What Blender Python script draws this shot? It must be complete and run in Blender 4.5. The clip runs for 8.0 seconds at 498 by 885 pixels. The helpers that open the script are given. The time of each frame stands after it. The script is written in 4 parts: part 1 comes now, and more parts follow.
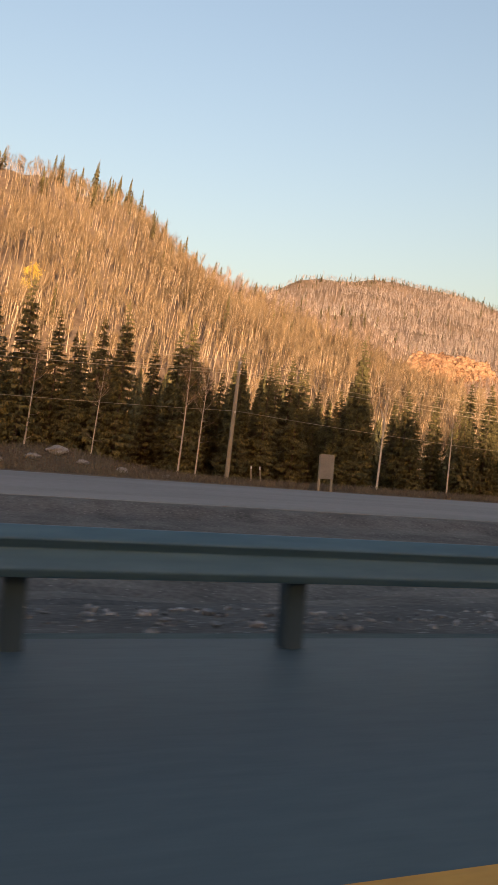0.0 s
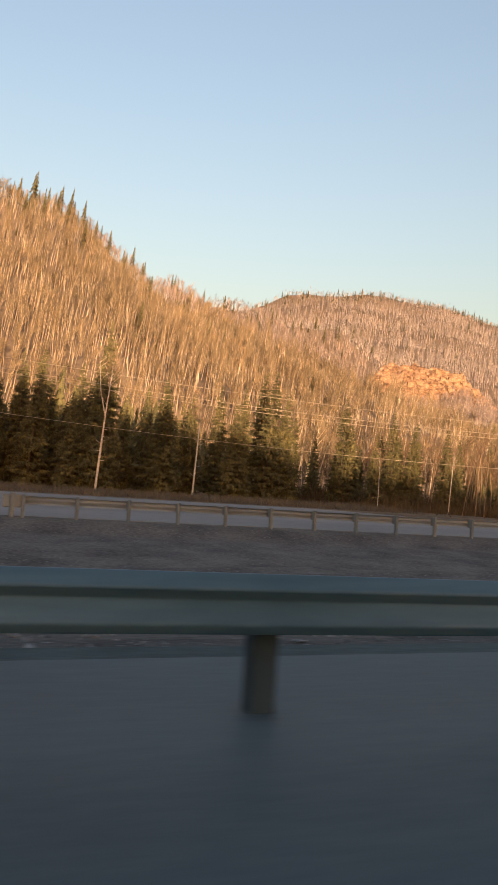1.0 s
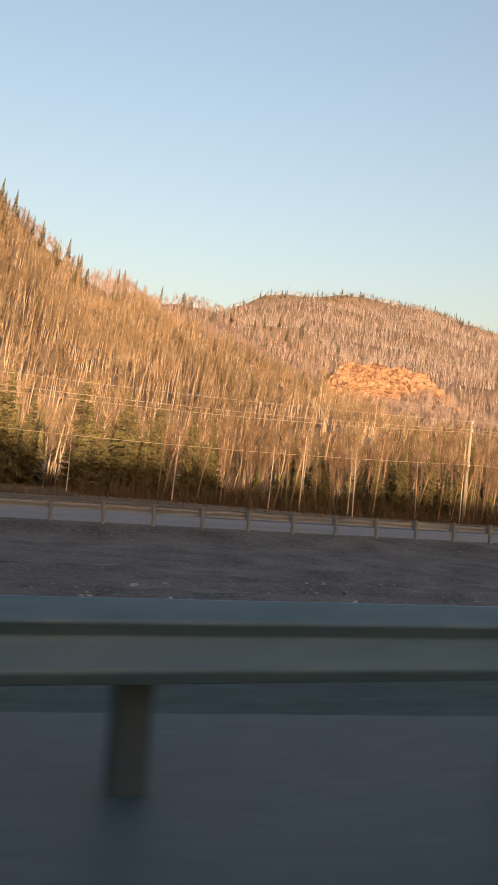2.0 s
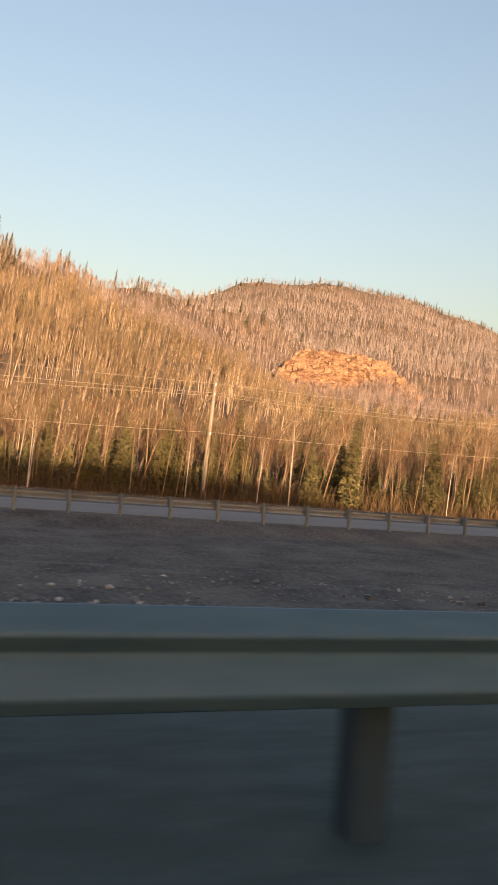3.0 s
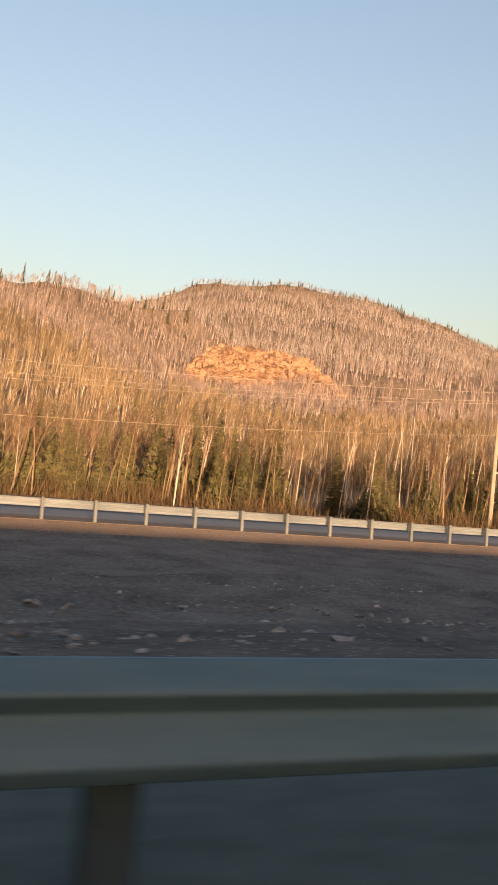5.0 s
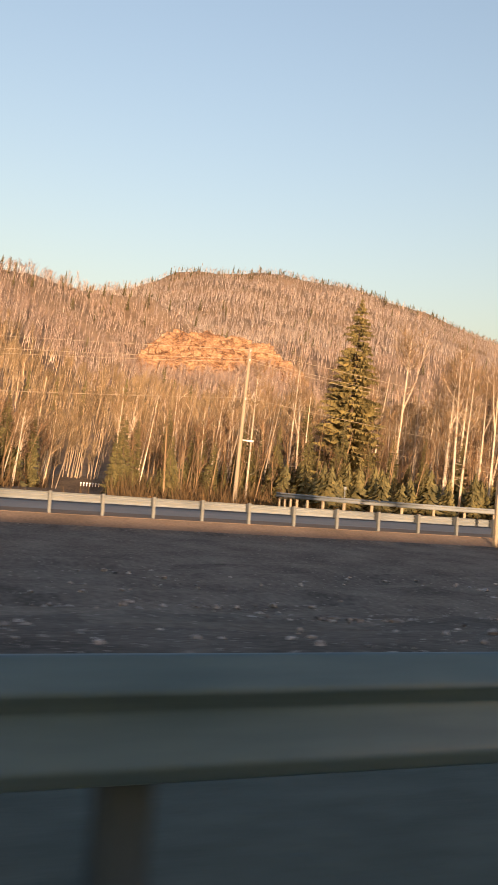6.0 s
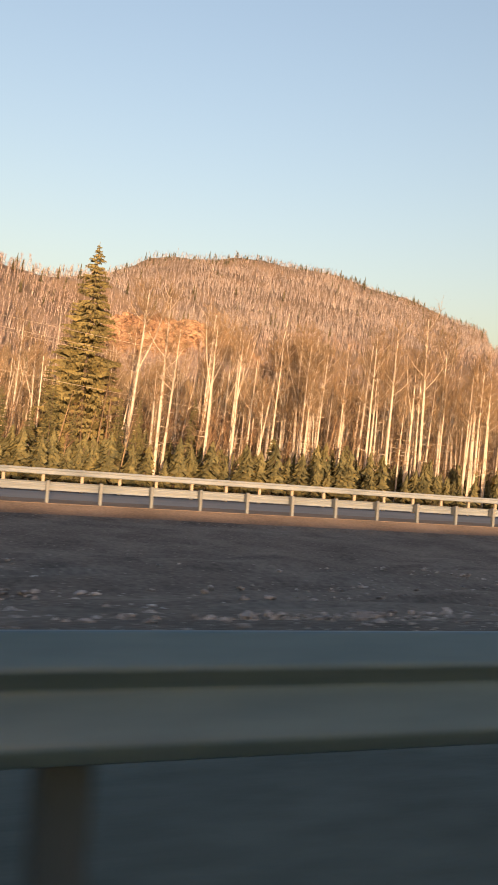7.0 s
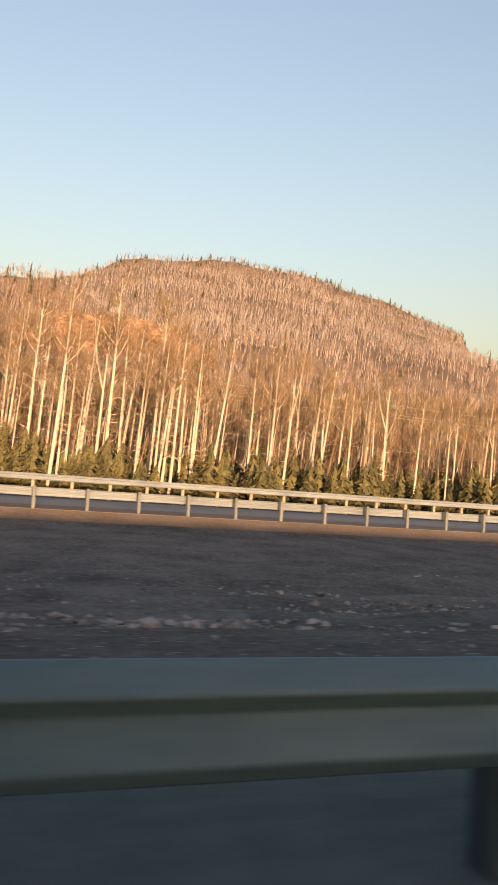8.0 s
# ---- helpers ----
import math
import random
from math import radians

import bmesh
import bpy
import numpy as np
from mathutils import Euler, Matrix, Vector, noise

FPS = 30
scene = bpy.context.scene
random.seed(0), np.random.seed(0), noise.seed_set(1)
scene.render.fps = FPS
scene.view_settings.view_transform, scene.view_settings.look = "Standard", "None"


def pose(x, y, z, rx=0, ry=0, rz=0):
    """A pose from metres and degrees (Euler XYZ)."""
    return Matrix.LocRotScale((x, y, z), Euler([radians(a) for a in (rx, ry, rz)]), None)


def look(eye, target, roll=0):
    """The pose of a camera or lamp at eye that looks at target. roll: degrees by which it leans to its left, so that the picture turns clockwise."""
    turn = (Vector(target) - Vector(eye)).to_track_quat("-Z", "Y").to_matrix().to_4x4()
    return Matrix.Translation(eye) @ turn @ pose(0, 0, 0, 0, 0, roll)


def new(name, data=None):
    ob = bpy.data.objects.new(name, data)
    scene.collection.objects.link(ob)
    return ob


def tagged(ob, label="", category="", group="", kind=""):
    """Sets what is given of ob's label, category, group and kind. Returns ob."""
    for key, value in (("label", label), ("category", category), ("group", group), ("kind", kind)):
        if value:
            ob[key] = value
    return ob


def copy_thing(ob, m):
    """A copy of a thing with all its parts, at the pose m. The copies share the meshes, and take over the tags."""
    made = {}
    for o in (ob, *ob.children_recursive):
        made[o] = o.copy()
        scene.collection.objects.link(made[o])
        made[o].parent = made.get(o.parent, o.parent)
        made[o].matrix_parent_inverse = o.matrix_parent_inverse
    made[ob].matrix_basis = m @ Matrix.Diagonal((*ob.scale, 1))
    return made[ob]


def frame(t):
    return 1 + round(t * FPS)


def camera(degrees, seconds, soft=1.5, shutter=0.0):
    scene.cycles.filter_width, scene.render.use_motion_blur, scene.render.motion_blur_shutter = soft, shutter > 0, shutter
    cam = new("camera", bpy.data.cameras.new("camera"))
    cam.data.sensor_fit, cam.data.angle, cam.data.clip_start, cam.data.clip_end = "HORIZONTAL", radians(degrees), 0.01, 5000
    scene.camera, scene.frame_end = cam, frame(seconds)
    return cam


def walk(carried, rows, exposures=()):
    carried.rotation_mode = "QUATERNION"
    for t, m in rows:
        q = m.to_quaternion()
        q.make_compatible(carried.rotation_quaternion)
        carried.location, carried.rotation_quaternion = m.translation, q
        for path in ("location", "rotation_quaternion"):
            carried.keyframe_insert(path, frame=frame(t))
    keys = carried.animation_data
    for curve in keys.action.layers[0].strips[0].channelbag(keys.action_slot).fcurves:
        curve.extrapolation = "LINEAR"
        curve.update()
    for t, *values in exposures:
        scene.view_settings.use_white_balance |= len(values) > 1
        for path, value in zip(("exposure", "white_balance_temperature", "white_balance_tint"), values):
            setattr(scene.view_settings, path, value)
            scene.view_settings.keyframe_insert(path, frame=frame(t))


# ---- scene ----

# ------------------------------------------------------------------ camera
cam = camera(33.83, 8.0, soft=1.55, shutter=0.07)
EYE_Z = 1.22
EXPOSURE = 2.1
# seconds, metres along the road, heading from square-on, tilt up, lean (degrees)
DRIVE = (
    (0.0, 0.00, 21.79, 1.88, 4.36),
    (0.5, 12.72, 21.08, 2.63, 3.64),
    (1.0, 25.51, 20.92, 3.17, 3.71),
    (1.5, 38.34, 20.85, 3.54, 3.84),
    (3.0, 77.20, 20.97, 2.84, 4.47),
    (3.5, 90.27, 21.00, 2.80, 4.54),
    (4.0, 103.39, 20.84, 2.95, 4.57),
    (5.5, 143.11, 20.30, 3.52, 4.38),
    (6.0, 156.46, 20.09, 2.90, 4.24),
    (6.5, 169.87, 19.93, 2.18, 4.11),
    (7.0, 183.33, 19.94, 2.19, 4.11),
    (7.5, 196.86, 19.95, 2.47, 4.16),
    (8.0, 210.44, 19.97, 2.61, 4.14),
)


def drive_pose(x, yaw, tilt, lean):
    eye = Vector((x, 0.0, EYE_Z))
    a, b = radians(yaw), radians(tilt)
    way = Vector((math.sin(a) * math.cos(b), math.cos(a) * math.cos(b), math.sin(b)))
    return look(eye, eye + way * 10, lean)


walk(cam, [(t, drive_pose(x, yaw, tilt, lean)) for t, x, yaw, tilt, lean in DRIVE], [(0.0, EXPOSURE, 6900, 12), (8.0, EXPOSURE, 6900, 12)])

# ------------------------------------------------------------------ sky and sun
SUN_ELEVATION = radians(3.06)
SUN_AZIMUTH = radians(8.0)          # the light travels away from the camera, a little along the road
world = bpy.data.worlds.new("evening_sky")
scene.world = world
world.use_nodes = True
wn = world.node_tree.nodes
sky = wn.new("ShaderNodeTexSky")
sky.sky_type = "NISHITA"
sky.sun_disc = False
sky.sun_elevation = SUN_ELEVATION
sky.sun_rotation = math.pi + SUN_AZIMUTH
sky.altitude = 200
sky.air_density, sky.dust_density, sky.ozone_density = 1.4, 4.0, 1.75
haze = wn.new("ShaderNodeMixRGB")          # thin pink evening haze
haze.blend_type = "MULTIPLY"
haze.inputs[0].default_value = 1.0
haze.inputs[2].default_value = (1.095, 1.02, 1.11, 1)
world.node_tree.links.new(sky.outputs[0], haze.inputs[1])
world.node_tree.links.new(haze.outputs[0], wn["Background"].inputs[0])
wn["Background"].inputs[1].default_value = 0.15

sun = new("sun", bpy.data.lights.new("sun", "SUN"))
sun.data.energy = 2.4
sun.data.angle = radians(0.5)
sun.data.color = (1.0, 0.665, 0.41)
light_way = Vector((math.sin(SUN_AZIMUTH) * math.cos(SUN_ELEVATION), math.cos(SUN_AZIMUTH) * math.cos(SUN_ELEVATION), -math.sin(SUN_ELEVATION)))
sun.matrix_world = look((0, -200, 60), Vector((0, -200, 60)) + light_way)


# ------------------------------------------------------------------ materials
def material(name, dark, light, scale, rough=0.8, metal=0.0, fine=8.0, bump=0.3, bump_scale=None, vary=0.0, stretch=(1, 1, 1), third=None, spots=None):
    """A surface with broad stains and fine grain. vary: brightness change from piece to piece."""
    m = bpy.data.materials.new(name)
    m.use_nodes = True
    nt, n, l = m.node_tree, m.node_tree.nodes, m.node_tree.links
    p = n["Principled BSDF"]
    co = n.new("ShaderNodeTexCoord")
    mp = n.new("ShaderNodeMapping")
    mp.inputs["Scale"].default_value = stretch
    l.new(co.outputs["Object"], mp.inputs[0])
    big, small = n.new("ShaderNodeTexNoise"), n.new("ShaderNodeTexNoise")
    for t, s, detail in ((big, scale, 5), (small, scale * fine, 6)):
        t.inputs["Scale"].default_value, t.inputs["Detail"].default_value = s, detail
        l.new(mp.outputs[0], t.inputs["Vector"])
    mix = n.new("ShaderNodeMath")
    mix.operation = "MULTIPLY_ADD"
    mix.inputs[1].default_value = 0.55
    half = n.new("ShaderNodeMath")
    half.operation = "MULTIPLY"
    half.inputs[1].default_value = 0.45
    l.new(small.outputs[0], half.inputs[0])
    l.new(big.outputs[0], mix.inputs[0])
    l.new(half.outputs[0], mix.inputs[2])
    ramp = n.new("ShaderNodeValToRGB")
    e = ramp.color_ramp.elements
    e[0].position, e[0].color = 0.36, (*dark, 1)
    e[1].position, e[1].color = 0.64, (*light, 1)
    if third:
        mid = ramp.color_ramp.elements.new(0.5)
        mid.color = (*third, 1)
    l.new(mix.outputs[0], ramp.inputs[0])
    colour = ramp.outputs[0]
    if spots:
        sp = n.new("ShaderNodeTexVoronoi")
        sp.inputs["Scale"].default_value = spots[0]
        l.new(mp.outputs[0], sp.inputs["Vector"])
        r2 = n.new("ShaderNodeValToRGB")
        r2.color_ramp.elements[0].position, r2.color_ramp.elements[0].color = spots[1], (1, 1, 1, 1)
        r2.color_ramp.elements[1].position, r2.color_ramp.elements[1].color = spots[1] + 0.08, (0, 0, 0, 1)
        l.new(sp.outputs["Distance"], r2.inputs[0])
        mc = n.new("ShaderNodeMixRGB")
        mc.inputs[2].default_value = (*spots[2], 1)
        l.new(r2.outputs[0], mc.inputs[0])
        l.new(colour, mc.inputs[1])
        colour = mc.outputs[0]
    if vary:
        info, geo = n.new("ShaderNodeObjectInfo"), n.new("ShaderNodeNewGeometry")
        add = n.new("ShaderNodeMath")
        add.operation = "ADD"
        l.new(info.outputs["Random"], add.inputs[0])
        l.new(geo.outputs["Random Per Island"], add.inputs[1])
        rng = n.new("ShaderNodeMapRange")
        rng.inputs["From Max"].default_value = 2.0
        rng.inputs["To Min"].default_value, rng.inputs["To Max"].default_value = 1 - vary, 1 + vary
        l.new(add.outputs[0], rng.inputs[0])
        hsv = n.new("ShaderNodeHueSaturation")
        l.new(rng.outputs[0], hsv.inputs["Value"])
        l.new(colour, hsv.inputs["Color"])
        colour = hsv.outputs[0]
    l.new(colour, p.inputs["Base Color"])
    p.inputs["Specular IOR Level"].default_value = 0.25
    p.inputs["Roughness"].default_value, p.inputs["Metallic"].default_value = rough, metal
    if bump:
        bt, bn = n.new("ShaderNodeTexNoise"), n.new("ShaderNodeBump")
        bt.inputs["Scale"].default_value, bt.inputs["Detail"].default_value = bump_scale or scale * fine, 5
        l.new(mp.outputs[0], bt.inputs["Vector"])
        bn.inputs["Strength"].default_value = bump
        bn.inputs["Distance"].default_value = 0.25 / (bump_scale or scale * fine)
        l.new(bt.outputs[0], bn.inputs["Height"])
        l.new(bn.outputs[0], p.inputs["Normal"])
    return m


# near carriageway: the bluish shade on it is part of this base colour
M_ASPHALT_SHADED = material("asphalt", (0.042, 0.066, 0.078), (0.062, 0.090, 0.102), 0.35, 0.6, fine=30, bump=0.15, bump_scale=22, stretch=(0.25, 1, 1))
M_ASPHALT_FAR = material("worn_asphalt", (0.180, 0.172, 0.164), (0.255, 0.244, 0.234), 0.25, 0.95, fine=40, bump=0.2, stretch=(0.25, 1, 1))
# soil below the near rail, its colour darkened for the shade there
M_VERGE = material("shaded_soil", (0.039, 0.062, 0.064), (0.072, 0.104, 0.105), 0.5, 0.95, fine=12, bump=0.7, bump_scale=9, stretch=(0.4, 1, 1))
M_YELLOW = material("yellow_road_paint", (0.42, 0.20, 0.03), (0.56, 0.29, 0.05), 3.0, 0.6, fine=10)
M_MEDIAN = material("gravelly_soil", (0.050, 0.049, 0.047), (0.140, 0.134, 0.125), 0.7, 0.95, fine=11, bump=0.8, bump_scale=7, spots=(5.0, 0.10, (0.20, 0.19, 0.18)))
M_DARKRUBBLE = material("dark_rubble", (0.026, 0.028, 0.030), (0.092, 0.092, 0.090), 0.9, 0.9, fine=10, bump=0.9, bump_scale=6, spots=(7.0, 0.10, (0.24, 0.24, 0.24)))
M_FLOOR = material("dry_leaf_litter", (0.075, 0.048, 0.028), (0.20, 0.135, 0.075), 0.3, 0.95, fine=10, bump=0.6)
M_HILL = material("brown_brush_hillside", (0.125, 0.090, 0.062), (0.245, 0.184, 0.130), 0.035, 0.95, fine=18, bump=0.8, bump_scale=0.8)
# near rail's steel: shade beside the vehicle is put into this dark blue
M_GALV = material("shaded_galvanised_steel", (0.044, 0.100, 0.146), (0.071, 0.140, 0.192), 1.2, 0.5, 0.0, fine=14, bump=0.05, stretch=(0.15, 1, 1))
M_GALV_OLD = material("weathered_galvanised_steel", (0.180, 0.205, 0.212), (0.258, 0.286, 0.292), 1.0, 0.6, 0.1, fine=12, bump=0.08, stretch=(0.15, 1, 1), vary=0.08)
# near posts and blocks: timber coloured dark blue to hold their shade
M_DARKPOST = material("shaded_timber", (0.023, 0.045, 0.062), (0.036, 0.061, 0.081), 2.5, 0.9, fine=9, bump=0.4, stretch=(3, 3, 0.4), vary=0.2)
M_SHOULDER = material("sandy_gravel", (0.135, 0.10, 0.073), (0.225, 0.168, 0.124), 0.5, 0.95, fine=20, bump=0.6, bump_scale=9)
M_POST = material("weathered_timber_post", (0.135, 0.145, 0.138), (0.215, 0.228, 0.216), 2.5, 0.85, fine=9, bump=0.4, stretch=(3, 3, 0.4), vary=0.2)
M_POLE = material("grey_wooden_pole", (0.24, 0.20, 0.14), (0.40, 0.34, 0.25), 1.5, 0.85, fine=9, bump=0.4, stretch=(4, 4, 0.3))
M_SIGN = material("unpainted_sign_board", (0.15, 0.142, 0.125), (0.215, 0.205, 0.182), 1.5, 0.6, fine=8, bump=0.1)
M_BARK = material("pale_birch_bark", (0.38, 0.31, 0.23), (0.66, 0.58, 0.47), 1.6, 0.85, fine=7, bump=0.3, stretch=(1, 1, 2.5), vary=0.22)
M_TWIG = material("bare_twigs", (0.15, 0.105, 0.063), (0.315, 0.224, 0.132), 0.5, 0.9, fine=6, bump=0, vary=0.25)
M_NEEDLE = material("spruce_needles", (0.052, 0.053, 0.026), (0.185, 0.160, 0.065), 0.8, 0.8, fine=8, bump=0, vary=0.3)
# brighter copy of the spruce needles, with sunlight put into the colour
M_NEEDLE_SUNLIT = material("sunlit_spruce_needles", (0.095, 0.082, 0.036), (0.27, 0.222, 0.084), 0.8, 0.8, fine=8, bump=0, vary=0.3)
M_TRUNK = material("spruce_bark", (0.07, 0.05, 0.035), (0.16, 0.12, 0.085), 2.0, 0.9, fine=7, bump=0.5, stretch=(3, 3, 0.6))
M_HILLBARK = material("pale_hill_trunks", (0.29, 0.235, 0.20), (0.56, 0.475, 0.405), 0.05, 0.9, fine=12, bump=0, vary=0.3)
# far ridge trunks and twigs: distance haze is mixed into these paler colours
M_FARBARK = material("hazed_far_trunks", (0.34, 0.293, 0.262), (0.59, 0.52, 0.468), 0.04, 0.9, fine=12, bump=0, vary=0.3)
M_FARTWIG = material("hazed_far_twigs", (0.170, 0.141, 0.124), (0.365, 0.310, 0.273), 0.015, 0.9, fine=12, bump=0, vary=0.3)
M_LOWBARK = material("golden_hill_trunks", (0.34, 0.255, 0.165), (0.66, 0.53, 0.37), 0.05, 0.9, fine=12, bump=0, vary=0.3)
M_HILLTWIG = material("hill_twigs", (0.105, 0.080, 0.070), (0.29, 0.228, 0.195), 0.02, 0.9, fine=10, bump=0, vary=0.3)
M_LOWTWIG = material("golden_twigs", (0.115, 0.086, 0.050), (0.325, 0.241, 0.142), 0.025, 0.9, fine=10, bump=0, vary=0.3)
M_ROCK = material("orange_lichened_rock", (0.075, 0.043, 0.03), (0.42, 0.305, 0.195), 0.2, 0.9, fine=7, bump=0.8, bump_scale=1.5, stretch=(0.8, 1, 1.8), third=(0.27, 0.162, 0.096))
M_STONE = material("broken_grey_stone", (0.05, 0.054, 0.058), (0.36, 0.37, 0.375), 1.5, 0.9, fine=8, bump=0.5, vary=0.35)
M_CABLE = material("power_cable", (0.33, 0.28, 0.20), (0.44, 0.37, 0.28), 1.0, 0.6, bump=0)
M_CERAMIC = material("white_ceramic", (0.6, 0.58, 0.54), (0.75, 0.73, 0.70), 5.0, 0.3, bump=0)
M_GRASS = material("dry_grass", (0.085, 0.073, 0.055), (0.18, 0.155, 0.115), 0.6, 0.95, fine=10, bump=0, vary=0.25)
M_SCRUB = material("red_brown_twigs", (0.085, 0.052, 0.032), (0.20, 0.128, 0.078), 0.5, 0.9, fine=6, bump=0, vary=0.3)
M_BRUSH = material("olive_brush", (0.052, 0.036, 0.019), (0.135, 0.09, 0.044), 0.4, 0.9, fine=8, bump=0, vary=0.3)
M_WHITE = material("white_paint", (0.68, 0.66, 0.62), (0.80, 0.79, 0.76), 2.0, 0.6, bump=0)
M_ORANGE = material("orange_reflector", (0.20, 0.09, 0.035), (0.28, 0.13, 0.055), 4.0, 0.4, bump=0)


# ------------------------------------------------------------------ building helpers
rng = np.random.default_rng(7)


def smooth(a, b, x):
    t = np.clip((x - a) / (b - a), 0, 1)
    return t * t * (3 - 2 * t)


def tri_mesh(name, V, F, mats, MI=None, smooth_shade=False):
    """A mesh from arrays of points and faces (3 or 4 corners each)."""
    me = bpy.data.meshes.new(name)
    V, F = np.asarray(V, np.float32), np.asarray(F, np.int32)
    k = F.shape[1]
    me.vertices.add(len(V))
    me.vertices.foreach_set("co", V.ravel())
    me.loops.add(F.size)
    me.loops.foreach_set("vertex_index", F.ravel())
    me.polygons.add(len(F))
    me.polygons.foreach_set("loop_start", np.arange(0, F.size, k, dtype=np.int32))
    if MI is not None:
        me.polygons.foreach_set("material_index", np.asarray(MI, np.int32))
    me.polygons.foreach_set("use_smooth", np.full(len(F), smooth_shade))
    for m in mats:
        me.materials.append(m)
    me.update(calc_edges=True)
    me.validate()
    return me


def under(name, data, parent, label=""):
    ob = new(name, data)
    ob.parent = parent
    return tagged(ob, label)


def part(name, bm, mat, parent, label="", soft=False):
    me = bpy.data.meshes.new(name)
    bm.to_mesh(me)
    bm.free()
    me.materials.append(mat)
    if soft:
        for f in me.polygons:
            f.use_smooth = True
    return under(name, me, parent, label)


def box(bm, x0, y0, z0, x1, y1, z1, bevel=0.0):
    m = Matrix.Translation(((x0 + x1) / 2, (y0 + y1) / 2, (z0 + z1) / 2)) @ Matrix.Diagonal((x1 - x0, y1 - y0, z1 - z0, 1))
    r = bmesh.ops.create_cube(bm, size=1.0, matrix=m)
    if bevel:
        es = {e for v in r["verts"] for e in v.link_edges}
        bmesh.ops.bevel(bm, geom=list(es), offset=bevel, segments=1, affect="EDGES")
    return bm


def tube(V, F, pts, radii, n=6):
    """Adds a tapered tube of triangles along pts to the lists V and F."""
    base = len(V)
    pts = [Vector(p) for p in pts]
    for i, p in enumerate(pts):
        d = (pts[min(i + 1, len(pts) - 1)] - pts[max(i - 1, 0)]).normalized()
        u = d.cross(Vector((0.3, 0.9, 0.1))).normalized()
        w = d.cross(u)
        for k in range(n):
            a = 2 * math.pi * k / n
            V.append(p + (u * math.cos(a) + w * math.sin(a)) * radii[i])
    for i in range(len(pts) - 1):
        for k in range(n):
            a, b = base + i * n + k, base + i * n + (k + 1) % n
            F.append((a, b, b + n))
            F.append((a, b + n, a + n))


# ------------------------------------------------------------------ ground
def rail_y(x):
    """Distance of the near guardrail from the camera's line."""
    return np.interp(x, (-60, 2, 14, 27, 40, 58, 73, 91, 104, 144, 184, 211, 320), (5.3, 5.02, 4.63, 4.02, 3.46, 2.82, 2.45, 2.31, 2.22, 2.05, 2.0, 2.06, 2.06))


def rail_lift(x):
    """How far the near guardrail stands above its usual height, following the ground."""
    return np.interp(x, (-60, 2, 14, 40, 58, 73, 91, 104, 144, 157, 170, 184, 197, 211, 320), (0.05, 0.045, 0.035, 0.015, 0.055, 0.082, 0.085, 0.07, -0.004, 0.027, 0.068, 0.066, 0.045, -0.003, 0.0))


def terrain(x, y):
    """Height of the ground, metres."""
    x, y = np.asarray(x, float), np.asarray(y, float)
    # two carriageways with a ditch between them
    z = np.interp(y, (0, 6.2, 8.5, 13, 22, 28.3, 29.6, 31, 200), (-0.06, -0.06, -0.35, -1.0, -1.05, -0.74, -0.34, -0.34, -0.34))
    z = z + 0.42 * smooth(40, 52, y) * (1 - smooth(60, 90, x))
    z = z + 1.6 * np.exp(-((x - 8) / 7) ** 2 - ((y - 61) / 4.0) ** 2)
    # the lane beside the big spruce dips towards the woods
    z = z - 1.4 * smooth(48, 120, y) * np.exp(-((x - 177) / 14) ** 2)
    # forest floor and the lower slope
    z = z + 0.03 * np.maximum(y - 140, 0)
    # left hill: steep flank, crest falling along the road
    crest = np.interp(x, (-400, -60, 15, 45, 63, 80, 95, 120, 150, 180, 260, 320, 400), (125, 112, 95, 99, 101, 88.5, 79, 85, 101, 105, 104, 87, 40))
    top = np.interp(x, (-400, 20, 90, 120, 150, 180, 260, 400), (260, 290, 315, 360, 440, 450, 470, 520))
    a = crest * np.clip((y - 125) / (top - 125), 0, 1) ** (1.1 + 1.7 * smooth(150, 235, x))
    a = a * (1 - 0.75 * smooth(top, top + 260, y))
    # main hill: long crest, blunt end
    cb = np.interp(x, (-400, 160, 290, 350, 430, 500, 560, 640, 700, 727, 743, 785, 1600), (110, 140, 174, 199, 211, 215, 209, 193.5, 180, 175, 171, 163, 110))
    s = np.interp(y, (60, 140, 380, 430, 540, 600, 690, 760, 900, 1300, 2400), (0, 0.0, 0.24, 0.36, 0.53, 0.645, 0.84, 1.002, 0.925, 0.55, 0.3))
    b = cb * s
    h = np.maximum(a, b) + 4 * np.exp(-((a - b) / 18) ** 2) * smooth(150, 300, y)
    h = h + smooth(160, 260, y) * (1.6 * np.sin(x * 0.071 + 1.3 * np.sin(y * 0.043)) + 1.2 * np.sin(y * 0.093 + x * 0.031) + 0.6 * np.sin(x * 0.23 + y * 0.17))
    h = h * (1 - 0.17 * smooth(724, 742, x - 0.70 * (y - 760)) * smooth(540, 640, y))
    z = np.where(y > 130, np.maximum(z, h * smooth(130, 180, y)), z)
    # unseen bank and rise on the sunny side, added to cast the shade
    shade_bank = 1.42 * smooth(5.4, 6.8, -y)
    shade_rise = np.interp(x, (-400, -75, -16, 0, 15, 26, 45, 58, 70, 75, 80, 84, 95, 1600), (40, 33, 25.5, 23, 19.5, 17, 15.8, 15.4, 15.0, 12.6, 11.8, 9.0, 8.0, 8.0)) * smooth(60, 150, -y)
    return np.where(y < -5, np.maximum(shade_bank, shade_rise), z)


def grid_axis(*spans):
    return np.concatenate([np.arange(a, b, s) for a, b, s in spans])


